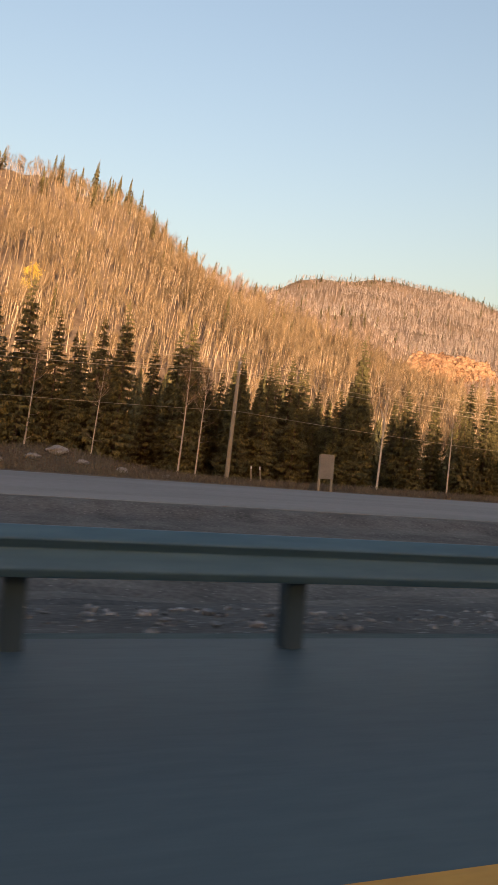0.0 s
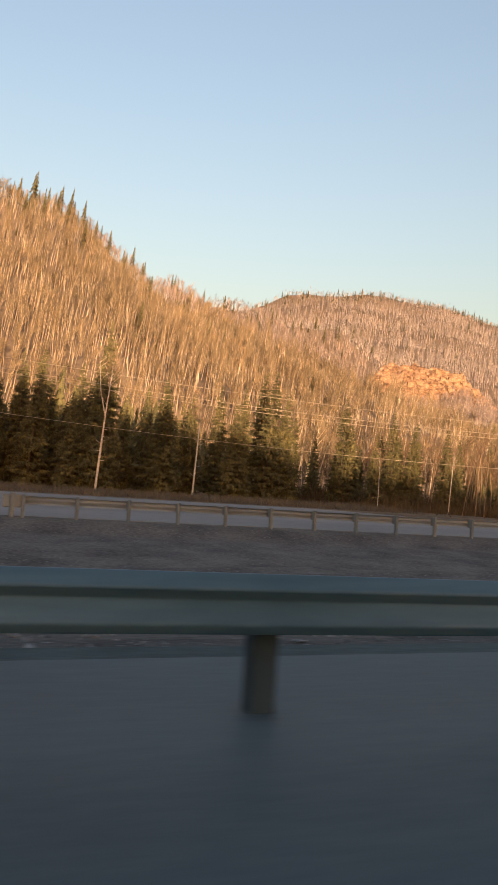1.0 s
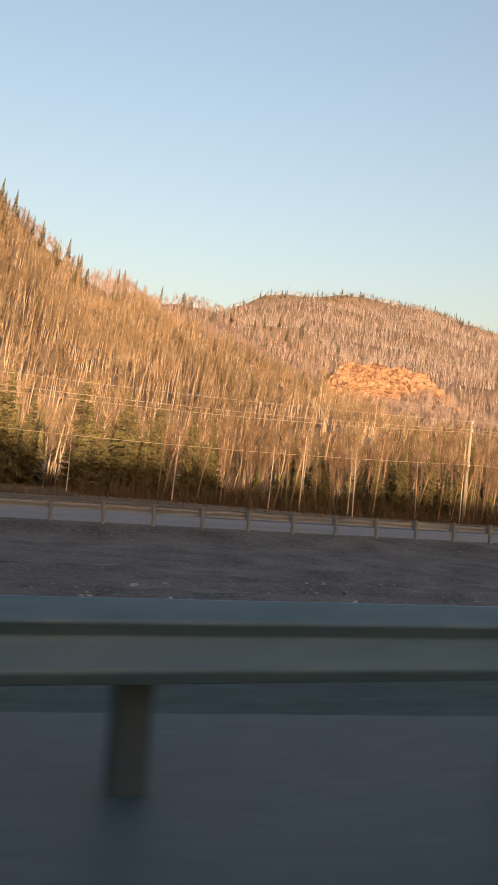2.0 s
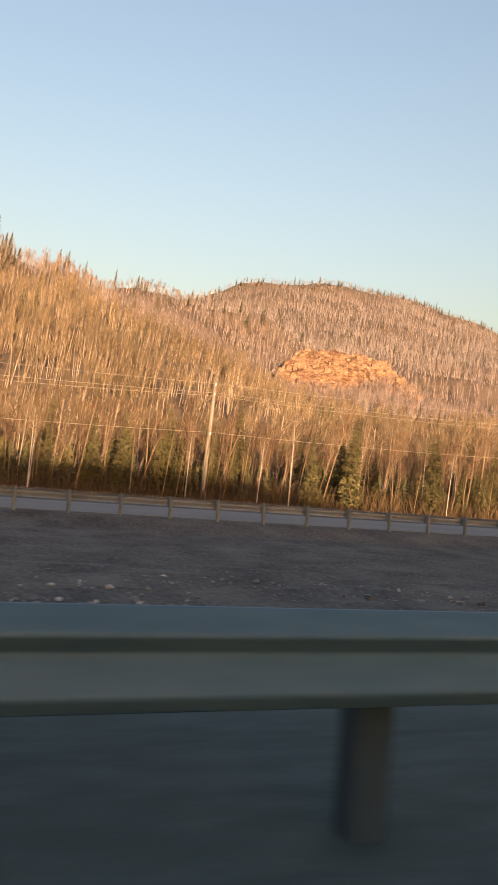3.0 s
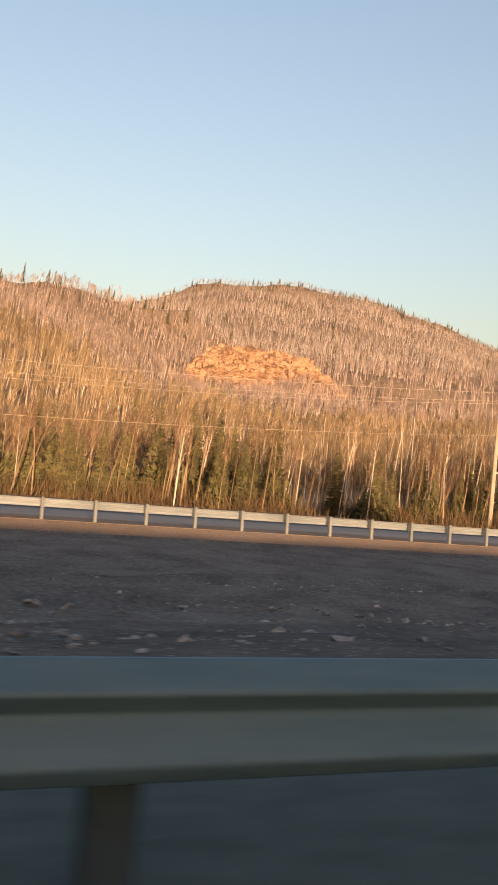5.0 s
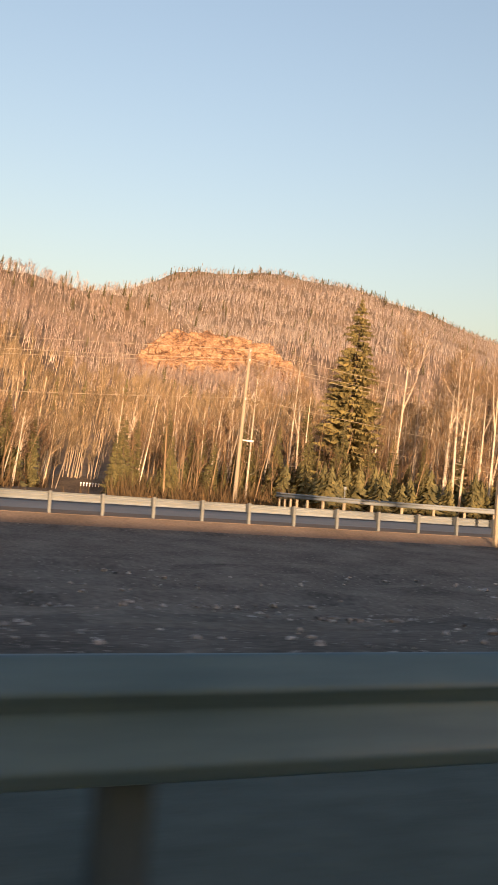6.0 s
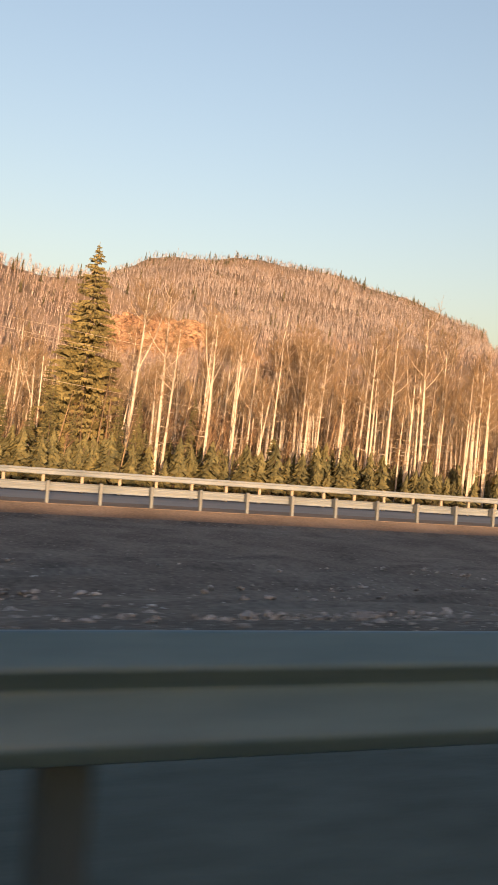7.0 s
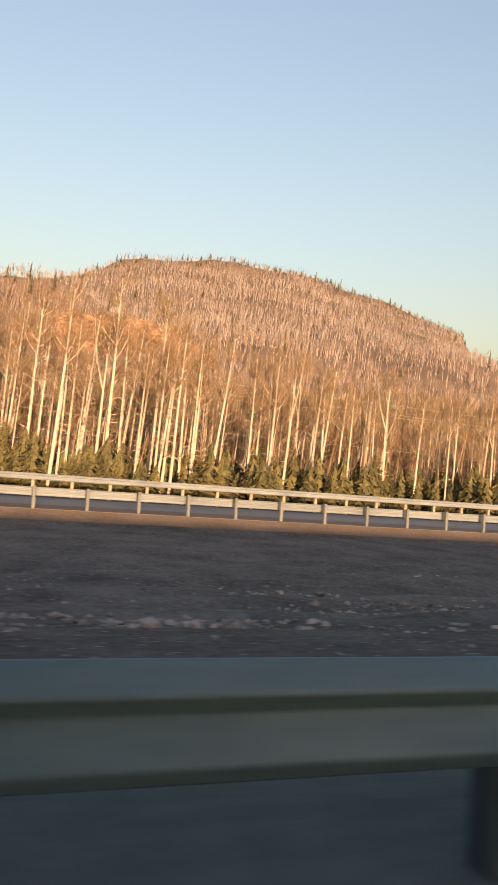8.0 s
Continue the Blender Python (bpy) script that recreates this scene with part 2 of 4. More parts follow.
gx = grid_axis((-600, -60, 30), (-60, 340, 2.0), (340, 900, 8), (900, 4600, 150))
gy = grid_axis((-900, -60, 60), (-60, -4, 0.8), (-4, 6, 1.0), (6, 44, 0.6), (44, 112, 2.0), (112, 900, 7), (900, 4600, 120))
GX, GY = np.meshgrid(gx, gy)
GZ = terrain(GX, GY)
rough_zone = smooth(7, 10, GY) * (1 - smooth(21, 24, GY))
GZ = GZ + rough_zone * (rng.random(GZ.shape) - 0.5) * 0.26
nx, ny = len(gx), len(gy)
ii = np.arange(nx * ny).reshape(ny, nx)
quads = np.stack([ii[:-1, :-1], ii[:-1, 1:], ii[1:, 1:], ii[1:, :-1]], -1).reshape(-1, 4)
qy = np.repeat((gy[:-1] + gy[1:]) / 2, nx - 1)
qx = np.tile((gx[:-1] + gx[1:]) / 2, ny - 1)
# the median's near band is darker, with a ragged far edge
dark_band = (qy > 2) & (qy < 8.6 + 1.6 * np.sin(qx * 0.16) + 0.9 * np.sin(qx * 0.61 + 1) + rng.uniform(-0.9, 0.9, len(qx)) + 0.9 * (1 - smooth(20, 62, qx))) & (qx > -25)
zone = np.where(dark_band, 3, np.where(qy < 44, 0, np.where(qy < 150, 1, 2)))
ground = new("ground", tri_mesh("ground", np.stack([GX, GY, GZ], -1).reshape(-1, 3), quads, [M_MEDIAN, M_FLOOR, M_HILL, M_DARKRUBBLE], zone, True))
tagged(ground, "brown gravelly median, leaf-littered forest floor and wooded hills", "ground", kind="structure")


def strip(name, xs, y0, y1, z, mat, thick=0.25):
    """A slab along the road between the lines y0(x) and y1(x)."""
    V, F = [], []
    for x in xs:
        a, b = float(y0(x)), float(y1(x))
        V += [(x, a, float(z(x, a))), (x, b, float(z(x, b))), (x, b, float(z(x, b)) - thick), (x, a, float(z(x, a)) - thick)]
    for i in range(len(xs) - 1):
        for k in range(4):
            p, q = 4 * i + k, 4 * i + (k + 1) % 4
            F.append((p, p + 4, q + 4, q))
    F += [(0, 1, 2, 3), (4 * len(xs) - 1, 4 * len(xs) - 2, 4 * len(xs) - 3, 4 * len(xs) - 4)]
    return new(name, tri_mesh(name, V, F, [mat]))


def road_edge(x):
    """Where the asphalt ends, from the near guardrail."""
    return float(np.interp(x, (-60, 10, 34, 46, 62, 85, 320), (0.5, 0.55, 2.0, 2.0, 0.3, -0.6, -0.6)))


road_xs = np.arange(-120, 420, 5.0)
road = strip("road", road_xs, lambda x: -5.0, lambda x: rail_y(x) + road_edge(x), lambda x, y: -0.004, M_ASPHALT_SHADED, 0.2)
tagged(road, "asphalt carriageway with cool shade put into its dark colour", "road", kind="structure")
# soil strip that carries the shade under the rail in its colour
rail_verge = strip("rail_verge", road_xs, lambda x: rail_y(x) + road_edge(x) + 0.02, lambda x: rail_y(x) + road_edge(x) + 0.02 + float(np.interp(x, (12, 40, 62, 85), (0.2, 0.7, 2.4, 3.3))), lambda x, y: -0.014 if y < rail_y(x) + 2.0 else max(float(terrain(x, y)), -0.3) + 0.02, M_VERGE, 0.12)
tagged(rail_verge, "soil verge under the near guardrail, darkened in colour for the shade there", "verge", kind="structure")
def line_y(x):
    return np.interp(x, (-60, 2, 22, 40, 70, 320), (2.0, 2.05, 2.12, 1.7, 1.15, 0.95))


line = strip("edge_line", road_xs, lambda x: line_y(x), lambda x: line_y(x) + 0.115, lambda x, y: 0.006, M_YELLOW, 0.004)
tagged(line, "yellow painted edge line on the asphalt", "road marking", kind="structure")
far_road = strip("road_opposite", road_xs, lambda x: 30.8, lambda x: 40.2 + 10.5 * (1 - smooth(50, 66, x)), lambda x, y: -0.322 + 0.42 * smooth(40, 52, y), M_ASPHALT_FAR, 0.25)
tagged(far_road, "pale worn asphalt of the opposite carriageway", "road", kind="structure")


shoulder = strip("shoulder", np.arange(104, 320, 4.0), lambda x: 29.55 - 1.35 * float(smooth(104, 116, x)), lambda x: 29.62, lambda x, y: -0.33 if y > 29.6 else -0.34 + (y - 29.6) * 0.30, M_SHOULDER, 0.12)
verge = strip("verge", np.arange(104, 320, 4.0), lambda x: 29.625, lambda x: 29.65 + 3.1 * float(smooth(104, 116, x)), lambda x, y: -0.317, M_SHOULDER, 0.1)
tagged(verge, "sandy gravel verge under the guardrail", "verge", kind="structure")
tagged(shoulder, "sandy gravel shoulder catching the low sun", "shoulder", kind="structure")


# ------------------------------------------------------------------ guardrails
S = 1.905


def beam_outline():
    """The W shape: (towards the traffic, height)."""
    return [(0.0, 0.306), (0.006, 0.312), (0.014, 0.310), (0.018, 0.306), (0.070, 0.250), (0.076, 0.243), (0.080, 0.234), (0.077, 0.226), (0.072, 0.221), (0.026, 0.180),
            (0.021, 0.173), (0.023, 0.165), (0.028, 0.157), (0.074, 0.072), (0.079, 0.062), (0.080, 0.054), (0.076, 0.045), (0.070, 0.038), (0.044, 0.006), (0.038, 0.0)]


def beam_mesh(points, base_z, face, lift):
    """A beam along points (x, y), with its bottom at base_z plus lift(x); face: -1 turns the ribs to lower y."""
    o = beam_outline()
    n = len(o)
    V, F = [], []
    for i, (x, y) in enumerate(points):
        a, b = points[max(i - 1, 0)], points[min(i + 1, len(points) - 1)]
        d = Vector((b[0] - a[0], b[1] - a[1], 0)).normalized()
        side = Vector((-d.y, d.x, 0)) * face
        for back in (0.0, 0.006):
            for u, h in o:
                p = Vector((x, y, base_z + float(lift(x)) + h)) + side * (u - back)
                V.append(p)
    for i in range(len(points) - 1):
        p, q = 2 * n * i, 2 * n * (i + 1)
        for k in range(n - 1):
            F.append((p + k, q + k, q + k + 1, p + k + 1))
            F.append((p + n + k, p + n + k + 1, q + n + k + 1, q + n + k))
        for k in (0, n - 1):
            F.append((p + k, q + k, q + n + k, p + n + k))
    for p in (0, 2 * n * (len(points) - 1)):
        for k in range(n - 1):
            F.append((p + k, p + k + 1, p + n + k + 1, p + n + k))
    me = tri_mesh("beam", V, F, [])
    for f in me.polygons:
        f.use_smooth = True
    return me


def block_mesh(sx, sy, sz, bevel, mat):
    bm = bmesh.new()
    box(bm, -sx / 2, -sy / 2, 0, sx / 2, sy / 2, sz, bevel)
    me = bpy.data.meshes.new("post")
    bm.to_mesh(me)
    bm.free()
    me.materials.append(mat)
    return me


def guardrail(label, points, base_z, top, face, steel, post_size, post_mat, block_mat, post_top=0.0, group="", lift=lambda x: 0.0):
    """A W-beam barrier: a post and a spacer block at each point, beams over four spans each."""
    ob = new("guardrail")
    tagged(ob, label, "guardrail", group)
    post_me = block_mesh(post_size[0], post_size[1], top + post_top + 0.45, 0.012, post_mat)
    block_me = block_mesh(post_size[0], 0.17, 0.34 + min(post_top, 0), 0.012, block_mat)
    for i in range(0, len(points) - 1, 4):
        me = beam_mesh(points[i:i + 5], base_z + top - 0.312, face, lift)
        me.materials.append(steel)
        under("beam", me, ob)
    for i, (x, y) in enumerate(points):
        a, b = points[max(i - 1, 0)], points[min(i + 1, len(points) - 1)]
        turn = math.atan2(b[1] - a[1], b[0] - a[0])
        side = Vector((-math.sin(turn), math.cos(turn), 0)) * face
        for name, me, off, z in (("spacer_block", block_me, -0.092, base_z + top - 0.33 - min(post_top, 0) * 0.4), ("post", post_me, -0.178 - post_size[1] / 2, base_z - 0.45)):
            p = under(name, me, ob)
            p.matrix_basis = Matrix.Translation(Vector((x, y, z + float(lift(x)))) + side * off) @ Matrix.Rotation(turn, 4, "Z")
    return ob


near_xs = [S * i + 0.61 + float(np.interp(S * i, (72, 92, 106, 140, 200), (0.0, 0.15, 0.28, 0.17, 0.2))) for i in range(-14, 140)]
near_pts = [(x, float(rail_y(x))) for x in near_xs]
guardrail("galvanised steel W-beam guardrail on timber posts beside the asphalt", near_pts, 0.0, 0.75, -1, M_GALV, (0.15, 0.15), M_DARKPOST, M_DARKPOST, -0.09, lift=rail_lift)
front_pts = [(S * i, 30.22) for i in range(15, 160)]
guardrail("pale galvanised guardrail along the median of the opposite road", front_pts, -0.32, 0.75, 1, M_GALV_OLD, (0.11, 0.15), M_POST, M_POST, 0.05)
back_pts = [(178.6, 54.0), (178.55, 52.9), (178.5, 51.8), (178.5, 50.7), (178.6, 49.2), (178.9, 47.4), (179.6, 45.7), (180.8, 44.2), (182.3, 43.1), (184.0, 42.2), (185.8, 41.6), (187.7, 41.25)]
back_pts += [(187.7 + S * i, 41.1) for i in range(1, 70)]
guardrail("weathered guardrail curving away from the road at the forest edge", back_pts, 0.06, 0.74, -1, M_GALV_OLD, (0.15, 0.15), M_POLE, M_POLE)


# ------------------------------------------------------------------ poles, wires, signs
def utility_pole(x, y, height, lean, lamp=False):
    z = float(terrain(x, y))
    ob = new("utility_pole")
    tagged(ob, "tall grey wooden utility pole at the forest edge", "utility pole", "utility poles")
    ob.matrix_basis = Matrix.Translation((x, y, z)) @ Matrix.Rotation(radians(lean), 4, "Y")
    V, F = [], []
    tube(V, F, [(0, 0, -0.5), (0, 0, height * 0.5), (0.03, 0, height)], (0.19, 0.165, 0.13), 10)
    V.append(Vector((0.03, 0, height + 0.02)))
    top = len(V) - 1
    for k in range(10):
        F.append((20 + k, 20 + (k + 1) % 10, top))
    under("pole_shaft", tri_mesh("pole_shaft", V, F, [M_POLE], None, True), ob)
    for h in (height - 0.25, height - 1.05, height - 4.4):
        bm = bmesh.new()
        bmesh.ops.create_cone(bm, cap_ends=True, segments=8, radius1=0.05, radius2=0.035, depth=0.18, matrix=Matrix.Translation((0, -0.24, h)))
        bmesh.ops.create_cone(bm, cap_ends=True, segments=8, radius1=0.08, radius2=0.08, depth=0.03, matrix=Matrix.Translation((0, -0.24, h)))
        box(bm, -0.03, -0.24, h - 0.12, 0.03, -0.10, h - 0.07)
        part("insulator", bm, M_CERAMIC, ob, "pale ceramic insulator")
    if lamp:
        bm = bmesh.new()
        box(bm, 0.1, -0.05, height * 0.405, 1.0, 0.05, height * 0.405 + 0.1, 0.02)
        bracket = part("bracket", bm, M_WHITE, ob, "pale bracket arm")
        bm = bmesh.new()
        box(bm, 0.55, -0.16, height * 0.405 - 0.05, 1.15, 0.16, height * 0.405 + 0.12, 0.03)
        part("lamp_box", bm, M_WHITE, bracket, "pale box on the arm's end")
    return ob, z


POLES = ((-52.0, 65.0, 11.0), (23.6, 63.5, 10.2), (98.5, 65.6, 9.9), (179.5, 65.6, 13.4), (245.8, 66.4, 9.6), (322.0, 67.0, 11.0))
tops = []
for i, (x, y, h) in enumerate(POLES):
    ob, z = utility_pole(x, y, h, (2.4, 2.4, 2.2, 1.8, 1.8, 1.8)[i], lamp=(i == 3))
    tops.append((x + 0.037 * h, y - 0.24, z + h))


def cable(a, b, sag, name="power_cable"):
    V, F = [], []
    pts = []
    for k in range(17):
        t = k / 16
        p = Vector(a).lerp(Vector(b), t)
        p.z -= sag * 4 * t * (1 - t)
        pts.append(p)
    tube(V, F, pts, [0.016] * 17, 4)
    ob = new(name, tri_mesh(name, V, F, [M_CABLE]))
    tagged(ob, "thin power cable sagging between wooden poles", "cable", "power cables")


for a, b in zip(tops, tops[1:]):
    for drop, sag in ((0.18, 0.9), (0.98, 1.1), (1.22, 1.3), (4.33, 1.0)):
        cable((a[0], a[1], a[2] - drop), (b[0], b[1], b[2] - drop), sag)


def board_sign(label, x, y, z, width, height, legs_z, post, turn=0.0):
    ob = new("sign_board")
    tagged(ob, label, "sign")
    ob.matrix_basis = pose(x, y, z, 0, 0, turn)
    bm = bmesh.new()
    box(bm, -width / 2, -0.02, legs_z, width / 2, 0.02, legs_z + height, 0.008)
    panel = part("panel", bm, M_SIGN, ob)
    for sx in (-1, 1):
        bm = bmesh.new()
        cx = sx * (width / 2 - post / 2)
        box(bm, cx - post / 2, 0.022, -0.4, cx + post / 2, 0.022 + post, legs_z + height * 0.97, 0.01)
        part("post", bm, M_POLE, ob)
        for hz in (0.2, 0.8):
            bm = bmesh.new()
            bmesh.ops.create_cone(bm, cap_ends=True, segments=6, radius1=0.02, radius2=0.02, depth=0.02, matrix=Matrix.Translation((cx, -0.028, legs_z + height * hz)) @ Matrix.Rotation(math.pi / 2, 4, "X"))
            part("bolt", bm, M_GALV, panel)
    return ob


board_sign("tall blank grey board on two legs at the roadside", 26.35, 51.0, 0.10, 1.12, 1.72, 0.86, 0.14)
board_sign("low blank wooden sign board on two posts in the median", 179.05, 28.5, -0.35, 1.92, 0.62, 1.86, 0.15)


def marker_post(x, y, lean):
    ob = new("marker_post")
    tagged(ob, "slim pale leaning marker post in dry grass", "marker post", "marker posts")
    ob.matrix_basis = pose(x, y, float(terrain(x, y)), 0, lean, 0)
    bm = bmesh.new()
    box(bm, -0.05, -0.03, -0.3, 0.05, 0.03, 1.45, 0.01)
    stake = part("stake", bm, M_POLE, ob)
    bm = bmesh.new()
    box(bm, -0.045, -0.036, 1.2, 0.045, -0.031, 1.4)
    part("reflector", bm, M_WHITE, stake, "white reflective plate")


marker_post(23.6, 58.0, -4)
marker_post(24.5, 58.2, -8)
for i in range(7):
    ob = new("short_post")
    tagged(ob, "short white post in a row beside the side road", "post", "row of short white posts")
    ob.matrix_basis = pose(176.3 + 0.46 * i, 129.0, float(terrain(178, 129)) + 0.35)
    bm = bmesh.new()
    box(bm, -0.07, -0.07, -0.3, 0.07, 0.07, 0.75, 0.02)
    part("stake", bm, M_WHITE, ob)
    bm = bmesh.new()
    box(bm, -0.13, -0.1, 0.752, 0.13, 0.1, 0.98, 0.02)
    part("cap", bm, M_WHITE, ob)


# ------------------------------------------------------------------ trees
def bare_tree(seed, height, fork=0.0, detail=1.0, girth=0.13):
    """A leafless birch or aspen: points, triangles, and 0 for bark or 1 for twigs."""
    r = random.Random(seed)
    V, F = [], []
    bend = [Vector((0, 0, 0))]
    steps = 7
    drift = Vector((r.uniform(-.022, .022), r.uniform(-.02, .02), 0))
    for k in range(1, steps + 1):
        drift += Vector((r.uniform(-.013, .013), r.uniform(-.013, .013), 0))
        bend.append(bend[-1] + (Vector((0, 0, 1)) + drift) * height / steps)
    rad = [girth * (1 - 0.78 * (k / steps) ** 1.25) for k in range(steps + 1)]
    bend[0].z = -0.4
    tube(V, F, bend, rad, 6)

    def along(t):
        k = min(int(t * steps), steps - 1)
        return bend[k].lerp(bend[k + 1], t * steps - k), rad[k] + (rad[k + 1] - rad[k]) * (t * steps - k)

    tips = []
    for k in range(int(15 * detail)):
        t = r.uniform(0.6, 0.98)
        p, w = along(t)
        a = r.uniform(0, 2 * math.pi)
        length = height * r.uniform(0.08, 0.19) * (1.25 - 0.7 * t)
        up = r.uniform(0.7, 1.5)
        d = Vector((math.cos(a), math.sin(a), up)).normalized()
        q = p + d * length * 0.55
        d2 = (d + Vector((0, 0, 0.35))).normalized()
        e = q + d2 * length * 0.6
        tube(V, F, [p, q, e], (w * 0.42, w * 0.27, 0.01), 3)
        tips += [(p.lerp(q, r.random()), d), (q, d), (q.lerp(e, r.random()), d2), (e, d2)]
    if fork:
        p, w = along(fork)
        a = r.uniform(-.5, .5)
        q = p + Vector((math.cos(a) * 0.34, math.sin(a) * 0.34, 0.94)) * height * 0.2
        e = q + Vector((math.cos(a) * 0.2, math.sin(a) * 0.2, 0.97)) * height * 0.26
        tube(V, F, [p, q, e], (w * 0.8, w * 0.55, 0.015), 5)
        for f in (0.3, 0.5, 0.7, 0.85, 1.0):
            g = q.lerp(e, f)
            b = r.uniform(0, 6.28)
            h = g + Vector((math.cos(b), math.sin(b), 1.1)) * height * 0.06
            tube(V, F, [g, h], (w * 0.22, 0.008), 3)
            tips += [(g, Vector((0, 0, 1))), (h, (h - g).normalized())]
    for k in range(9):
        t = r.uniform(0.2, 0.6)
        p, w = along(t)
        a = r.uniform(0, 2 * math.pi)
        e = p + Vector((math.cos(a), math.sin(a), r.uniform(-0.1, 0.8))) * height * r.uniform(0.03, 0.07)
        tube(V, F, [p, e], (w * 0.3, 0.008), 3)
        tips.append((e, (e - p).normalized()))
    tips += [(along(0.93)[0], Vector((0, 0, 1))), (bend[-1], Vector((0, 0, 1)))] * 2
    M = [0] * len(F)
    for p, d in tips:
        for _ in range(int(r.randint(5, 9) * detail)):
            w = (d * 0.8 + Vector((r.uniform(-1, 1), r.uniform(-1, 1), r.uniform(-.3, 1)))).normalized()
            length = r.uniform(0.5, 1.3) * height / 14
            e = p + w * length
            s = w.cross(Vector((r.uniform(-1, 1), r.uniform(-1, 1), r.uniform(-1, 1)))).normalized() * 0.014
            b = len(V)
            V += [p - s, p + s, e]
            F.append((b, b + 1, b + 2))
            M.append(1)
            for _ in range(2):
                f = p.lerp(e, r.uniform(0.3, 0.9))
                g = f + (w + Vector((r.uniform(-1, 1), r.uniform(-1, 1), r.uniform(-.6, .8)))).normalized() * length * 0.45
                b = len(V)
                V += [f - s * 0.8, f + s * 0.8, g]
                F.append((b, b + 1, b + 2))
                M.append(1)
    return np.array([tuple(v) for v in V]), np.array(F), np.array(M)


def spruce(seed, height, width, density=1.0):
    """A spruce: a straight trunk and drooping, ragged boughs."""
    r = random.Random(seed)
    V, F = [], []
    tube(V, F, [(0, 0, -0.4), (0.02, 0, height * 0.5), (0, 0.02, height)], (height * 0.012, height * 0.008, 0.012), 6)
    M = [0] * len(F)
    z = height * 0.04
    while z < height * 0.985:
        t = z / height
        reach = width * (1 - t) ** 0.8 * (0.55 + 0.45 * min(1, t * 7)) + 0.10
        n = max(4, int(7 * density * (1 - 0.35 * t)))
        a0 = r.uniform(0, 6.28)
        for k in range(n):
            if r.random() < 0.17:
                continue
            a = a0 + 6.283 * k / n + r.uniform(-.3, .3)
            L = reach * r.uniform(0.6, 1.12)
            out = Vector((math.cos(a), math.sin(a), 0))
            side = Vector((-math.sin(a), math.cos(a), 0))
            p0 = Vector((0, 0, z + r.uniform(-.12, .12)))
            p1 = p0 + out * L * 0.55 + Vector((0, 0, -0.10 * L))
            p2 = p0 + out * L + Vector((0, 0, -0.16 * L + 0.06))
            for _ in range(5 + int(4 * L)):
                f = r.uniform(0.05, 0.92)
                c = p0.lerp(p1, f / 0.55) if f < 0.55 else p1.lerp(p2, (f - 0.55) / 0.45)
                w = min(L, 1.6) * r.uniform(0.12, 0.26) + 0.06
                for sgn in (-1, 1):
                    e = c + side * sgn * w + out * min(L, 1.4) * r.uniform(0.10, 0.26) + Vector((0, 0, r.uniform(-.5, -.08) * (0.4 + min(L, 1.2) * 0.4)))
                    b = len(V)
                    V += [c - out * min(L, 1.4) * 0.05, c + out * min(L, 1.4) * 0.07, e]
                    F.append((b, b + 1, b + 2))
                    M.append(1)
            for f in [r.uniform(0.25, 1.0) for _ in range(11 + int(5 * L))]:
                c = p0.lerp(p2, f) + side * r.uniform(-.2, .2) * min(L, 2)
                w = side * (0.035 + min(L, 1.5) * r.uniform(0.02, 0.05))
                b = len(V)
                V += [c - w, c + w, c + side * r.uniform(-.1, .1) - Vector((0, 0, 0.13 + min(L, 1.6) * r.uniform(0.06, 0.18)))]
                F.append((b, b + 1, b + 2))
                M.append(1)
            b = len(V)
            V += [p0 + side * 0.05 * L, p0 - side * 0.05 * L, p2, p1 + Vector((0, 0, -0.16 * L - 0.05))]
            F += [(b, b + 1, b + 2), (b, b + 2, b + 3)]
            M += [1, 1]
        z += height * 0.021 / density + 0.02
    b = len(V)
    V += [Vector((-.05, 0, height - .4)), Vector((.05, 0, height - .4)), Vector((0, 0, height + .15))]
    F.append((b, b + 1, b + 2))
    M.append(1)
    return np.array([tuple(v) for v in V]), np.array(F), np.array(M)


def split_mesh(name, V, F, M, which, mat):
    keep = F[M == which]
    used, inv = np.unique(keep, return_inverse=True)
    return tri_mesh(name, V[used], inv.reshape(-1, 3), [mat])


def tree_thing(name, label, arrays, trunk_mat, crown_mat, group):
    ob = new(name)
    tagged(ob, label, "tree", group)
    under("trunk", split_mesh("trunk", *arrays, 0, trunk_mat), ob)
    under("crown", split_mesh("crown", *arrays, 1, crown_mat), ob)
    return ob


LEAN = 2.2          # the stand leans along the road


def plant(ob, first, x, y, scale, turn, lean=0.0, tall=1.0):
    m = Matrix.Translation((x, y, float(terrain(x, y)))) @ Matrix.Rotation(radians(lean + LEAN), 4, "Y") @ Matrix.Rotation(turn, 4, "Z") @ Matrix.Diagonal((scale, scale, scale * tall, 1))
    if first:
        ob.matrix_basis = m
        return ob
    c = copy_thing(ob, m)
    c.matrix_basis = m
    return c


rt = random.Random(11)
BIRCH = [tree_thing("birch_tree", "tall bare pale-barked birch at the forest edge", bare_tree(20 + k, h, (0, 0, 0, 0.58, 0, 0)[k], girth=g), M_BARK, M_TWIG, "bare birches of the roadside forest")
         for k, (h, g) in enumerate(((15.5, 0.15), (14, 0.13), (12.5, 0.105), (15.6, 0.16), (11, 0.085), (13.5, 0.12)))]
SPRUCE = [tree_thing("spruce_tree", "dark green spruce with drooping ragged boughs", spruce(40 + k, h, w, d), M_TRUNK, M_NEEDLE, "spruces of the roadside forest")
          for k, (h, w, d) in enumerate(((14, 2.3, 1.0), (12, 2.1, 1.0), (10, 2.0, 1.0), (5, 1.5, 0.9)))]
used_proto = set()


